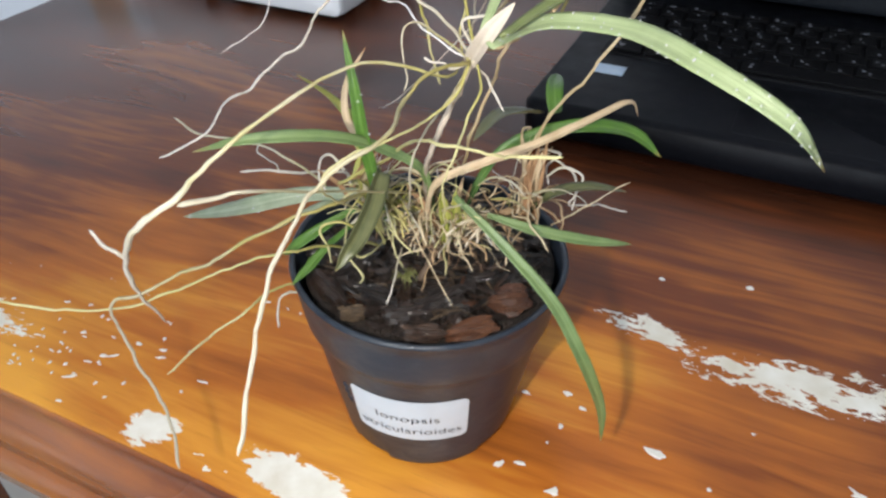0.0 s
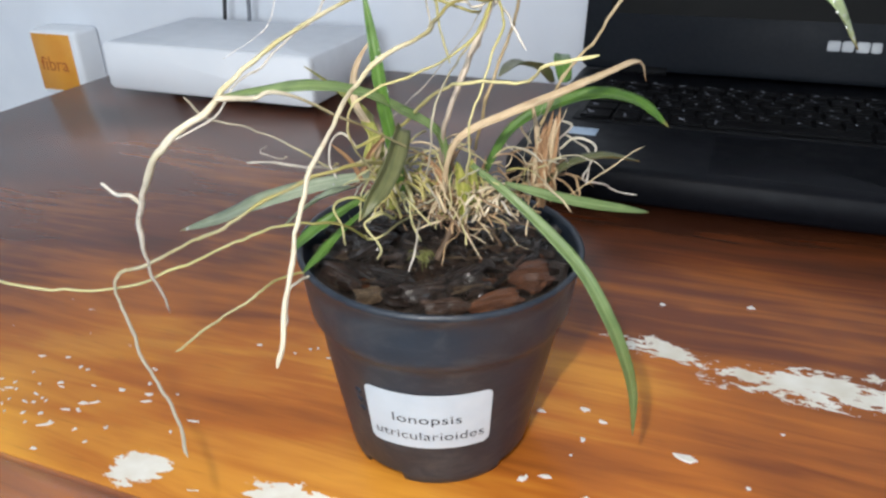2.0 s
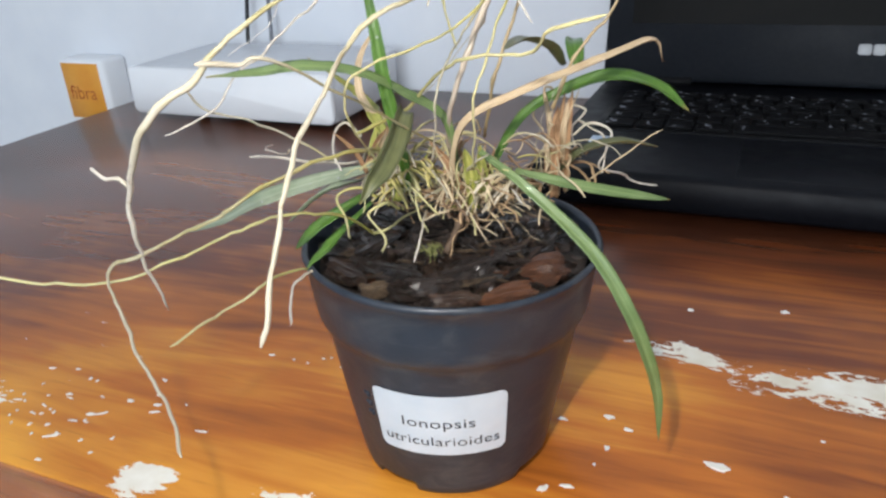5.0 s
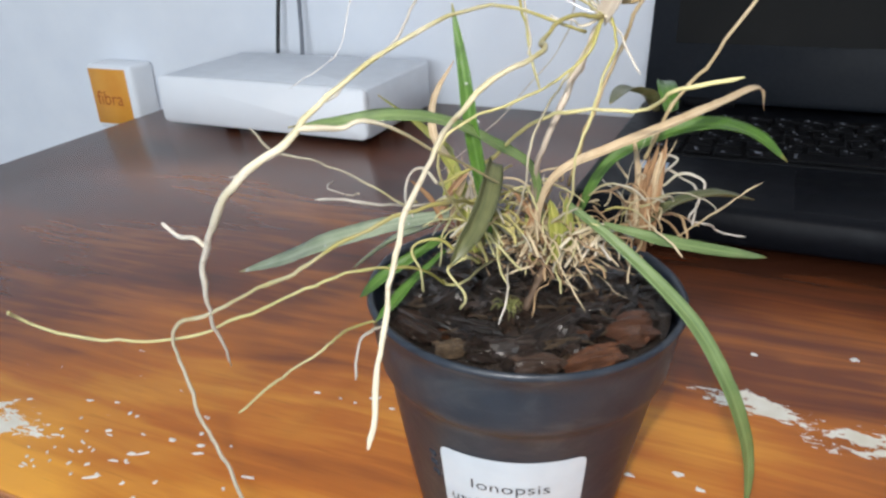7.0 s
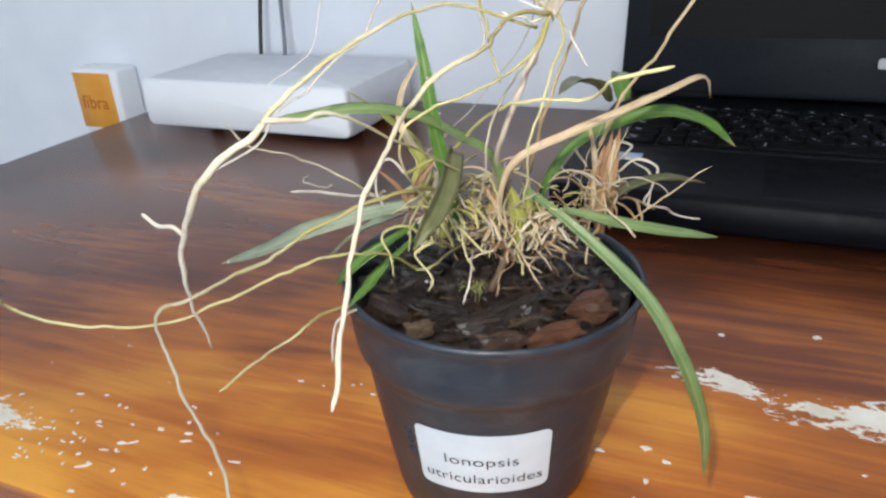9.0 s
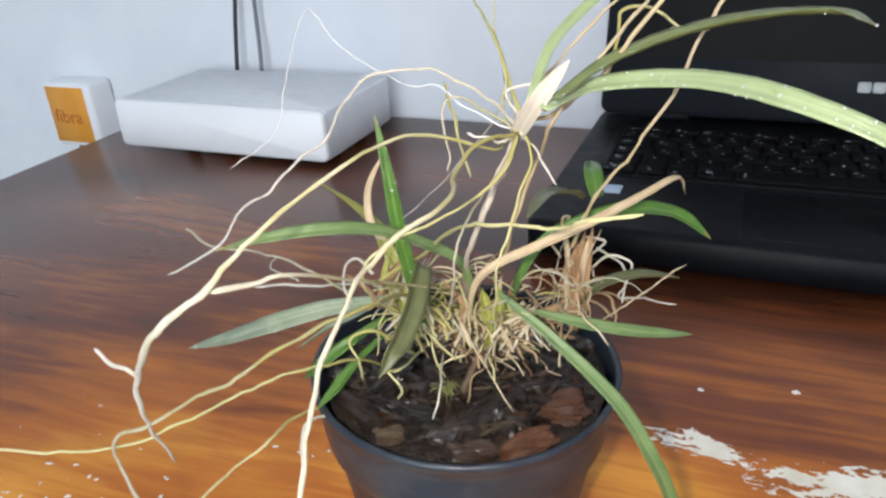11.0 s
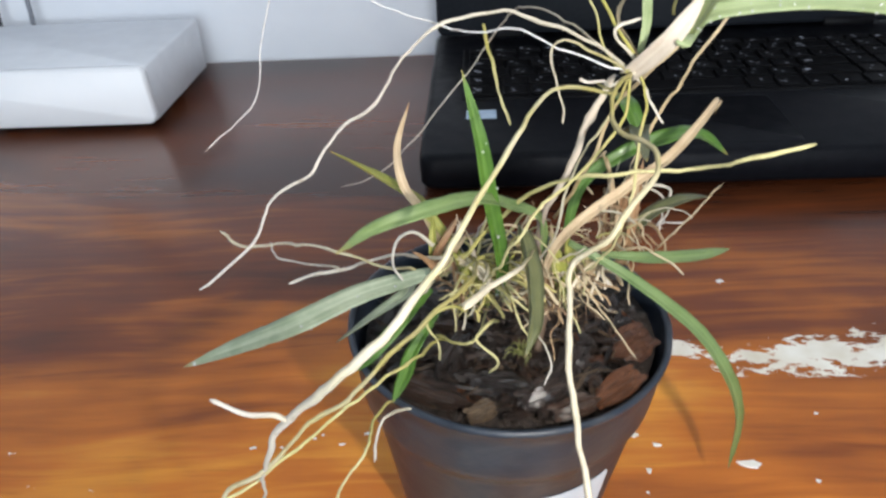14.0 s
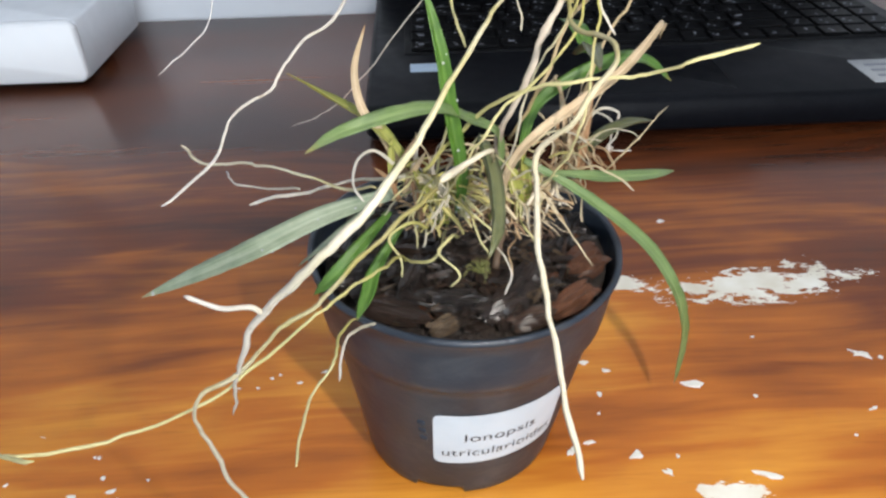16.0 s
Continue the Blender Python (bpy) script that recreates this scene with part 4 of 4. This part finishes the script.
root([(0.0021, 0.0051, 0.0808), (-0.0018, -0.0051, 0.0836), (-0.0021, -0.0141, 0.0843), (-0.0054, -0.02, 0.0813), (-0.0079, -0.0276, 0.0809), (-0.0086, -0.0446, 0.0814)], 0.00043, root_yellow, "", "root", 0.8, 0.0007)
root([(0.0074, -0.0025, 0.0848), (0.001, 0.0005, 0.0798), (-0.0016, -0.0014, 0.0763), (-0.0045, -0.0011, 0.0636)], 0.00043, root_white, "", "root", 0.8, 0.0007)
root([(0.0697, 0.0572, 0.1168), (0.0757, 0.0574, 0.1134), (0.0799, 0.0509, 0.111), (0.0775, 0.0526, 0.1033), (0.0821, 0.062, 0.0994), (0.0846, 0.0719, 0.0934), (0.0927, 0.0746, 0.0911)], 0.00036, root_white, "", "root", 0.8, 0.0007)
root([(0.0593, 0.0168, 0.168), (0.0483, 0.0305, 0.1832), (0.037, 0.0501, 0.1876), (0.0271, 0.0704, 0.1918), (0.0228, 0.0842, 0.1961)], 0.00034, root_yellow, "", "root", 0.8, 0.0007)
root([(0.0587, 0.0155, 0.1641), (0.0537, 0.0205, 0.1681), (0.0522, 0.0267, 0.1739), (0.0488, 0.0324, 0.1806), (0.0459, 0.0371, 0.1846), (0.0449, 0.0421, 0.1887)], 0.00029, root_yellow, "", "root", 0.8, 0.0007)
root([(0.0727, 0.0414, 0.1688), (0.0747, 0.0466, 0.1791), (0.0746, 0.0498, 0.1846), (0.0801, 0.0523, 0.1862), (0.0854, 0.0534, 0.1827), (0.0895, 0.0546, 0.1802), (0.0952, 0.0562, 0.1799)], 0.00043, root_yellow, "", "root", 0.8, 0.0007)
root([(0.0597, 0.0166, 0.1662), (0.0555, 0.0181, 0.1721), (0.059, 0.0195, 0.1736), (0.0621, 0.0204, 0.1744)], 0.00040, root_white, "", "root", 0.8, 0.0007)
root([(0.0599, 0.0159, 0.1645), (0.0547, 0.0139, 0.1625), (0.0528, 0.0138, 0.1634), (0.0498, 0.013, 0.1634), (0.0473, 0.0128, 0.1646)], 0.00040, root_white, "", "root", 0.8, 0.0007)
root([(0.0278, 0.0486, 0.1662), (0.0299, 0.0493, 0.1574), (0.0317, 0.0488, 0.1482), (0.0345, 0.0478, 0.1391)], 0.00043, root_yellow, "", "root", 0.8, 0.0007)
root([(0.0593, 0.0157, 0.1641), (0.0622, 0.017, 0.1608), (0.0641, 0.0176, 0.1566), (0.0673, 0.018, 0.1518)], 0.00034, root_white, "", "root", 0.8, 0.0007)
root([(0.0587, 0.0154, 0.1639), (0.057, 0.0097, 0.1568), (0.0521, 0.004, 0.1522), (0.0472, -0.0012, 0.1494), (0.0424, -0.0059, 0.1479), (0.0367, -0.0115, 0.1462), (0.0337, -0.016, 0.1430), (0.0300, -0.0105, 0.1330), (0.0275, 0.0020, 0.1210), (0.0265, 0.0140, 0.1110)], 0.00034, root_yellow, "", "root", 0.8, 0.0007)
root([(0.0599, 0.0159, 0.1645), (0.0623, 0.0136, 0.1583), (0.0612, 0.0105, 0.1528), (0.0592, 0.0057, 0.1452), (0.058, 0.0016, 0.1379), (0.0560, 0.0060, 0.1265), (0.0515, 0.0150, 0.1130)], 0.00034, root_yellow, "", "root", 0.8, 0.0007)
root([(0.0585, 0.0154, 0.1636), (0.0554, 0.0143, 0.157), (0.0528, 0.0134, 0.1515), (0.05, 0.0134, 0.1484), (0.0462, 0.0111, 0.1416), (0.0441, 0.0087, 0.1323), (0.0415, 0.0125, 0.1220), (0.0370, 0.0180, 0.1110)], 0.00034, root_two, "", "root", 0.8, 0.0007)
root([(0.0587, 0.0157, 0.1645), (0.0492, 0.0155, 0.1697), (0.0442, 0.015, 0.1721), (0.0416, 0.0128, 0.1688), (0.0443, 0.0095, 0.1596), (0.044, 0.0077, 0.1563)], 0.00029, root_two, "", "root", 0.8, 0.0007)

# the tangled crown
rng = random.Random(11)
BARK = Vector((0.0333, 0.0405, 0.0750))


def bark_rise(r):
    """The height of the heaped bark over its middle's base at a distance from the axis."""
    return 0.0100 - 0.0080 * (min(r, 0.045) / 0.04) ** 1.4 + 0.0060 * math.exp(-(r / 0.014) ** 2)


def rest(q, lift=0.002, most=0.042):
    """Keeps a point within the pot's mouth and over the bark."""
    d = math.hypot(q.x - BARK.x, q.y - BARK.y)
    if d > most and q.z < 0.090:
        q.x, q.y = BARK.x + (q.x - BARK.x) * most / d, BARK.y + (q.y - BARK.y) * most / d
    q.z = max(q.z, BARK.z + bark_rise(d) + lift)
    return q


def sprawl(base, aim, spread, number, reach, thick, mats, rise=0.5, droop=0.9, start=0.003, kink=0.5):
    """Roots that leave one spot sideways, bow over and come down on the bark, each with kinks of its own."""
    for k in range(number):
        a = radians(aim + rng.gauss(0, spread))
        q = Vector(base) + Vector((rng.gauss(0, start), rng.gauss(0, start * 0.7), rng.gauss(0, start * 0.8)))
        long = rng.uniform(*reach)
        climb = rise * rng.uniform(-0.3, 1.0)
        steps = 5
        pts = [rest(q.copy())]
        for j in range(steps):
            q = q + Vector((math.cos(a), math.sin(a), climb)).normalized() * long / steps
            a += rng.gauss(0, kink)
            climb -= droop * rng.uniform(0.2, 0.8)
            q = rest(q, 0.002 if j < steps - 1 else 0.0)
            pts.append(q.copy())
        root([tuple(p) for p in pts], rng.uniform(*thick), rng.choice(mats), "", "root_fibre", rng.uniform(0.55, 0.95), 0.0006, 0.35, 6)


# dark felt of old fibres in the middle
sprawl((0.042, 0.031, 0.098), 0, 180, 64, (0.010, 0.022), (0.00014, 0.00030), (stem_brown, stem_brown, stem_tan, bark_fibre), 0.7, 0.30, 0.0055, 0.9)
sprawl((0.026, 0.027, 0.102), 0, 180, 34, (0.008, 0.018), (0.00014, 0.00030), (stem_brown, stem_tan, bark_fibre, root_yellow), 0.8, 0.35, 0.0050, 0.9)
sprawl((0.056, 0.037, 0.101), 0, 180, 30, (0.008, 0.018), (0.00014, 0.00030), (stem_brown, stem_tan, stem_tan, bark_fibre), 0.8, 0.35, 0.0050, 0.9)
# yellow claws fanning from the side shoot towards the middle
sprawl((0.0240, 0.024, 0.111), -25, 24, 20, (0.013, 0.020), (0.00030, 0.00050), (root_yellow, root_yellow, leaf_yellow_root, root_two), 0.3, 0.55, 0.0025, 0.35)
sprawl((0.0225, 0.022, 0.108), -90, 40, 9, (0.008, 0.014), (0.00026, 0.00042), (root_yellow, leaf_yellow_root, root_two), 0.7, 0.6, 0.003, 0.5)
sprawl((0.0190, 0.025, 0.111), 165, 50, 10, (0.008, 0.016), (0.00024, 0.00042), (root_yellow, root_two, root_white), 0.9, 0.6, 0.003, 0.6)
# brown straws splaying from the old stem
sprawl((0.0425, 0.027, 0.105), -75, 46, 17, (0.008, 0.017), (0.00020, 0.00042), (stem_tan, stem_brown, stem_tan, bark_fibre), 0.4, 0.65, 0.003, 0.3)
sprawl((0.0430, 0.027, 0.103), -160, 35, 14, (0.010, 0.018), (0.00026, 0.00046), (stem_tan, root_yellow, root_two, stem_brown), 0.5, 0.45, 0.003, 0.4)
sprawl((0.0440, 0.027, 0.102), -15, 35, 12, (0.010, 0.018), (0.00024, 0.00046), (stem_tan, root_yellow, stem_pale, stem_brown), 0.4, 0.40, 0.003, 0.4)
# pale claws under the arching leaves
sprawl((0.0565, 0.032, 0.107), -140, 28, 13, (0.008, 0.015), (0.00032, 0.00060), (stem_tan, root_two, stem_tan, stem_pale), 0.2, 0.6, 0.003, 0.3)
sprawl((0.0580, 0.034, 0.104), -15, 40, 10, (0.008, 0.016), (0.00022, 0.00042), (stem_tan, root_white, stem_brown), 0.5, 0.6, 0.003, 0.5)
# roots of the rear shoot
sprawl((0.0660, 0.047, 0.108), -60, 80, 18, (0.008, 0.018), (0.00022, 0.00044), (stem_tan, stem_brown, stem_brown, stem_tan), 0.8, 0.6, 0.003, 0.5)
# roots that arch up out of the crown and over
sprawl((0.0270, 0.023, 0.110), -60, 70, 16, (0.016, 0.026), (0.00028, 0.00044), (root_yellow, root_two, leaf_yellow_root), 1.6, 0.75, 0.004, 0.4)
sprawl((0.0440, 0.029, 0.108), -60, 80, 16, (0.014, 0.024), (0.00024, 0.00042), (stem_tan, root_two, root_yellow, stem_brown), 1.5, 0.75, 0.004, 0.4)
sprawl((0.0340, 0.032, 0.106), 90, 60, 14, (0.014, 0.024), (0.00024, 0.00042), (stem_tan, root_two, root_yellow, stem_brown), 1.4, 0.7, 0.005, 0.4)
sprawl((0.0600, 0.040, 0.108), -30, 90, 12, (0.012, 0.022), (0.00022, 0.00038), (stem_tan, root_two, stem_brown), 1.5, 0.75, 0.004, 0.4)
# thick young root bases
for k in range(9):
    x, y, z = 0.0215 + rng.gauss(0, 0.0015), 0.022 + rng.gauss(0, 0.0015), 0.112 + rng.gauss(0, 0.001)
    d = rng.uniform(0.006, 0.013)
    root([(x, y, z), (x + 0.35 * d, y - 0.12 * d, z - 0.10 * d), (x + 0.8 * d, y - 0.30 * d, z - rng.uniform(0.35, 0.6) * d), (x + d, y - 0.4 * d, z - rng.uniform(0.7, 1.0) * d)],
         rng.uniform(0.0006, 0.0010), rng.choice((leaf_yellow_root, stem_pale, leaf_yellow_root)), "", "root", 0.5, 0.0005)
for k in range(3):
    x, y, z = 0.0570 + rng.gauss(0, 0.002), 0.031 + rng.gauss(0, 0.002), 0.106 + rng.gauss(0, 0.002)
    d = rng.uniform(0.005, 0.009)
    root([(x, y, z), (x - 0.4 * d, y - 0.25 * d, z - 0.35 * d), (x - 0.8 * d, y - 0.6 * d, z - 1.0 * d)], rng.uniform(0.0006, 0.0010), rng.choice((stem_pale, stem_tan)), "", "root", 0.5, 0.0005)


def sheath(x, y, z, dx, dy, dz, width, mat, twist=0.0, label=""):
    """An old leaf base, wrapped and tapering upwards."""
    return leaf([(x, y, z), (x + dx * 0.35, y + dy * 0.35, z + dz * 0.5), (x + dx, y + dy, z + dz)], width, mat, CAM, label, 0.75, 0.3, 0.85, 0.0008, twist)


# papery dry sheaths of the rear shoot and round the other leaf bases
for k in range(11):
    sheath(0.0655 + rng.gauss(0, 0.0022), 0.047 + rng.gauss(0, 0.003), rng.uniform(0.096, 0.102), rng.gauss(0.001, 0.003), rng.gauss(0, 0.003), rng.uniform(0.012, 0.030),
           rng.uniform(0.0016, 0.0034), rng.choice((dry_tan, dry_tan, dry_rust)), rng.uniform(-90, 90))
for cx, cy, cz, number in ((0.0425, 0.029, 0.101, 20), (0.025, 0.022, 0.103, 7), (0.014, 0.026, 0.107, 5)):
    for k in range(number):
        a = rng.uniform(0, TAU)
        out = rng.uniform(0.003, 0.010)
        sheath(cx + rng.gauss(0, 0.003), cy + rng.gauss(0, 0.003), cz + rng.uniform(-0.005, 0.002), out * math.cos(a), out * math.sin(a), rng.uniform(0.006, 0.018),
               rng.uniform(0.0012, 0.0028), rng.choice((dry_tan, leaf_yellow, dry_rust, dry_rust, dry_tan, pale_bract)), rng.uniform(-90, 90))
# brown creeping stems and broad green sheaths at the middle of the crown
root([(0.0405, 0.019, 0.0850), (0.043, 0.024, 0.093), (0.046, 0.029, 0.101), (0.049, 0.034, 0.108)], 0.0012, bark_fibre, "brown creeping old stem", "stem", 0.7)
root([(0.046, 0.031, 0.099), (0.055, 0.037, 0.102), (0.066, 0.046, 0.104)], 0.0014, stem_brown, "", "stem", 0.9)
root([(0.046, 0.030, 0.099), (0.037, 0.027, 0.100), (0.027, 0.023, 0.103)], 0.0013, stem_brown, "", "stem", 0.9)
sheath(0.0470, 0.027, 0.101, -0.003, 0.001, 0.014, 0.0046, leaf_yellow, 0, "broad yellow-green sheath")
sheath(0.0495, 0.028, 0.100, -0.001, 0.001, 0.016, 0.0040, leaf_yellow)
sheath(0.0470, 0.025, 0.098, 0.001, -0.001, 0.009, 0.0030, leaf_yellow)
sheath(0.0265, 0.020, 0.100, -0.003, 0.001, 0.014, 0.0034, leaf_yellow)
sheath(0.0240, 0.022, 0.099, -0.004, 0.002, 0.016, 0.0030, leaf_yellow)
# dry strands standing up among the leaf bases
for k in range(12):
    cx, cy, top = rng.choice(((0.046, 0.031, 0.124), (0.022, 0.023, 0.126), (0.065, 0.047, 0.134)))
    a = rng.uniform(0, TAU)
    x0, y0 = cx + rng.uniform(-0.005, 0.005), cy + rng.uniform(-0.005, 0.005)
    out = rng.uniform(0.004, 0.014)
    z1 = rng.uniform(0.110, top)
    root([(x0, y0, 0.097), (x0 + out * 0.3 * math.cos(a) + rng.uniform(-0.002, 0.002), y0 + out * 0.3 * math.sin(a), 0.5 * (0.098 + z1)), (x0 + out * math.cos(a), y0 + out * math.sin(a), z1)],
         rng.uniform(0.00018, 0.00040), rng.choice((stem_tan, stem_tan, root_white, root_two)), "", "root_fibre", 0.5, 0.0014, 0.3, 5)
# tuft of moss on the bark
for k in range(26):
    a, out = rng.uniform(0, TAU), rng.uniform(0.001, 0.0055)
    q = rest(Vector((0.0365, 0.0175, 0)), 0.003)
    root([tuple(q), (q.x + 0.6 * out * math.cos(a), q.y + 0.6 * out * math.sin(a), q.z + rng.uniform(0.001, 0.004)), (q.x + out * math.cos(a), q.y + out * math.sin(a), q.z + rng.uniform(-0.001, 0.003))],
         rng.uniform(0.00015, 0.00030), moss_mat, "", "moss_strand", 0.5, 0.0008, 0.3, 5)
# loops and hair roots in front of and behind the crown
for x, y, z, ang, size, mat in ((0.022, 0.014, 0.103, 215, 0.010, root_yellow), (0.030, 0.012, 0.101, 250, 0.009, root_yellow), (0.070, 0.050, 0.114, 20, 0.010, root_white),
                                (0.066, 0.046, 0.120, 60, 0.009, root_white), (0.014, 0.022, 0.118, 170, 0.010, root_white), (0.062, 0.048, 0.124, 110, 0.010, stem_tan)):
    c, s_ = math.cos(radians(ang)), math.sin(radians(ang))
    pts = [(x, y, z), (x + c * size * 0.5, y + s_ * size * 0.5, z + size * 0.35), (x + c * size + s_ * 0.003, y + s_ * size, z + size * 0.1),
           (x + c * size * 1.1 - s_ * 0.003, y + s_ * size * 1.1, z - size * 0.6), (x + c * size * 0.9, y + s_ * size * 0.9, z - size * 1.2)]
    root(pts, 0.00045, mat, "", "root", 0.7, 0.0006)
# ---- potting bark ----


def bark_material(name, dark, light, rough, coat):
    """Wet, fibrous bark: ridges run along the chip."""
    m = material(name, rough, coat=coat)
    n = Nodes(m)
    n.b.inputs["Coat Roughness"].default_value = 0.32
    shift = n.t.nodes.new("ShaderNodeVectorMath")
    shift.operation = "ADD"
    n.put(n.co, shift.inputs[0])
    n.put(n.maths("MULTIPLY", n.random(), 40.0), shift.inputs[1])
    fibre = n.noise(1.0, n.place((1.6, 11, 7), src=shift.outputs[0]), 6, 0.65, 0.8)
    patch = n.noise(2.2, shift.outputs[0], 4)
    f = n.maths("ADD", n.maths("MULTIPLY", fibre, 0.6), n.maths("MULTIPLY", patch, 0.4))
    f = n.maths("ADD", f, n.maths("MULTIPLY", n.maths("SUBTRACT", n.random(), 0.5), 0.16))
    n.put(n.ramp(f, (0.36, dark), (0.56, tuple(0.6 * p + 0.4 * q for p, q in zip(dark, light))), (0.70, light)), n.b.inputs["Base Color"])
    n.put(n.ramp(patch, (0.35, rough - 0.14), (0.65, rough + 0.2)), n.b.inputs["Roughness"])
    n.bump(n.maths("ADD", fibre, n.maths("MULTIPLY", n.noise(14, shift.outputs[0], 4), 0.5)), 1.0, 0.006)
    return m


soil_mat = speckled("fine_soil", (0.008, 0.006, 0.005), (0.045, 0.030, 0.022), 420, 0.5, 1.0, 0.0016)
bark_dark = bark_material("bark_dark", (0.009, 0.006, 0.005), (0.125, 0.074, 0.052), 0.40, 0.5)
bark_brown = bark_material("bark_brown", (0.025, 0.013, 0.008), (0.22, 0.115, 0.068), 0.42, 0.35)
bark_red = bark_material("bark_red", (0.10, 0.034, 0.014), (0.40, 0.155, 0.065), 0.5, 0.15)
bark_tan = bark_material("bark_tan", (0.10, 0.060, 0.034), (0.38, 0.26, 0.15), 0.55, 0.1)
bark = thing("potting_bark", "damp dark bark chips filling the pot", "potting soil", m=Matrix.Translation(BARK))
disc = lathe([(0.0001, bark_rise(0.0) - 0.0015)] + [(r_, bark_rise(r_) - 0.0015) for r_ in (0.006, 0.012, 0.018, 0.024, 0.030, 0.036, 0.041)] + [(0.0436, 0.000), (0.0410, -0.012), (0.0001, -0.012)], 48)
for w in disc.verts:
    if w.co.z > -0.005:
        w.co.z += 0.0016 * noise.noise(w.co * 160)
tagged(part("fine_soil", disc, soil_mat, bark), kind="stuff")
chips = []
for k in range(12):
    bm = bmesh.new()
    bmesh.ops.create_cube(bm, size=1.0)
    bmesh.ops.subdivide_edges(bm, edges=bm.edges, cuts=4, use_grid_fill=True)
    for w in bm.verts:
        p = w.co.copy()
        w.co.x *= 1 - 0.5 * p.y * p.y * (k % 3) + 0.5 * noise.noise(Vector((p.y * 5, k * 7.0, 0)))
        w.co.y *= 1 - 0.9 * p.x * p.x
        w.co.z *= 1 - 0.8 * (p.x * p.x + p.y * p.y)
        w.co.z += 0.35 * noise.noise(Vector((p.x * 0.8, p.y * 6.0, k * 3.0))) + 0.4 * p.x * p.x * (k % 2)
        w.co += noise.noise_vector(p * 1.7 + Vector((k * 5, 0, 0))) * 0.22 + noise.noise_vector(p * 5 + Vector((0, k * 3, 0))) * 0.10
    chips.append([mesh_of("bark_chip", bm.copy(), m_, k % 3 == 0) for m_ in (bark_dark, bark_brown, bark_red, bark_tan)])
    bm.free()
for k in range(290):
    size = rng.uniform(0.0035, 0.0100)
    r = (0.0440 - size * 0.7) * math.sqrt(rng.random())
    a = rng.uniform(0, TAU)
    kind = rng.choices((0, 1, 2, 3), (0.85, 0.13, 0.015, 0.005))[0]
    if r > 0.030 and math.sin(a) < -0.3 and rng.random() < 0.30:
        kind = rng.choice((1, 2, 1, 0))
    c = new("bark_chip", rng.choice(chips)[kind])
    c.parent = bark
    c.matrix_basis = pose(r * math.cos(a), r * math.sin(a), bark_rise(r) + rng.uniform(-0.002, 0.0012), rng.uniform(-30, 30), rng.uniform(-25, 25), rng.uniform(0, 360)) @ Matrix.Diagonal(
        (size * rng.uniform(0.9, 1.5), size * rng.uniform(0.35, 0.80), size * rng.uniform(0.22, 0.42), 1))
# long splintered shreds lying over the chips
for k in range(290):
    size = rng.uniform(0.003, 0.011)
    r = (0.0430 - size * 0.55) * math.sqrt(rng.random())
    a = rng.uniform(0, TAU)
    c = new("bark_shred", rng.choice(chips)[rng.choices((0, 1, 2, 3), (0.52, 0.32, 0.04, 0.12))[0]])
    c.parent = bark
    c.matrix_basis = pose(r * math.cos(a), r * math.sin(a), bark_rise(r) + rng.uniform(0.0, 0.0020), rng.uniform(-40, 40), rng.uniform(-22, 22), rng.uniform(0, 360)) @ Matrix.Diagonal(
        (size, size * rng.uniform(0.08, 0.20), size * rng.uniform(0.07, 0.14), 1))
# pale dry splinters scattered on the surface
for k in range(22):
    size = rng.uniform(0.007, 0.015)
    r = 0.036 * math.sqrt(rng.random())
    a = rng.uniform(-math.pi, 0.3)
    c = new("bark_shred", chips[rng.randrange(12)][3])
    c.parent = bark
    c.matrix_basis = pose(r * math.cos(a), r * math.sin(a), bark_rise(r) + 0.0022, rng.uniform(-20, 20), rng.uniform(-10, 10), rng.uniform(0, 360)) @ Matrix.Diagonal((size, rng.uniform(0.0005, 0.0011), 0.0006, 1))
# the large plates that lie on top
for x, y, sx, sy, sz, turn, kind in ((0.0350, -0.0130, 0.0125, 0.0100, 0.0060, 30, 2), (0.0290, -0.0290, 0.0150, 0.0070, 0.0040, 38, 2), (0.0160, -0.0370, 0.0110, 0.0050, 0.0035, 15, 1), (-0.0215, -0.0320, 0.0170, 0.0060, 0.0040, -30, 1),
                                     (-0.0080, -0.0385, 0.0075, 0.0045, 0.0035, 20, 3), (-0.004, -0.0310, 0.0130, 0.0060, 0.0040, -12, 0), (0.008, -0.0330, 0.0120, 0.0065, 0.0045, 25, 0), (0.016, -0.024, 0.0140, 0.0070, 0.0045, 55, 0),
                                     (-0.016, -0.020, 0.0140, 0.0065, 0.0045, 70, 0)):
    c = new("bark_chip", chips[4 if kind == 2 else 7][kind])
    c.parent = bark
    c.matrix_basis = pose(x, y, bark_rise(math.hypot(x, y)) + 0.0018, 8, -6, turn) @ Matrix.Diagonal((sx, sy, sz, 1))
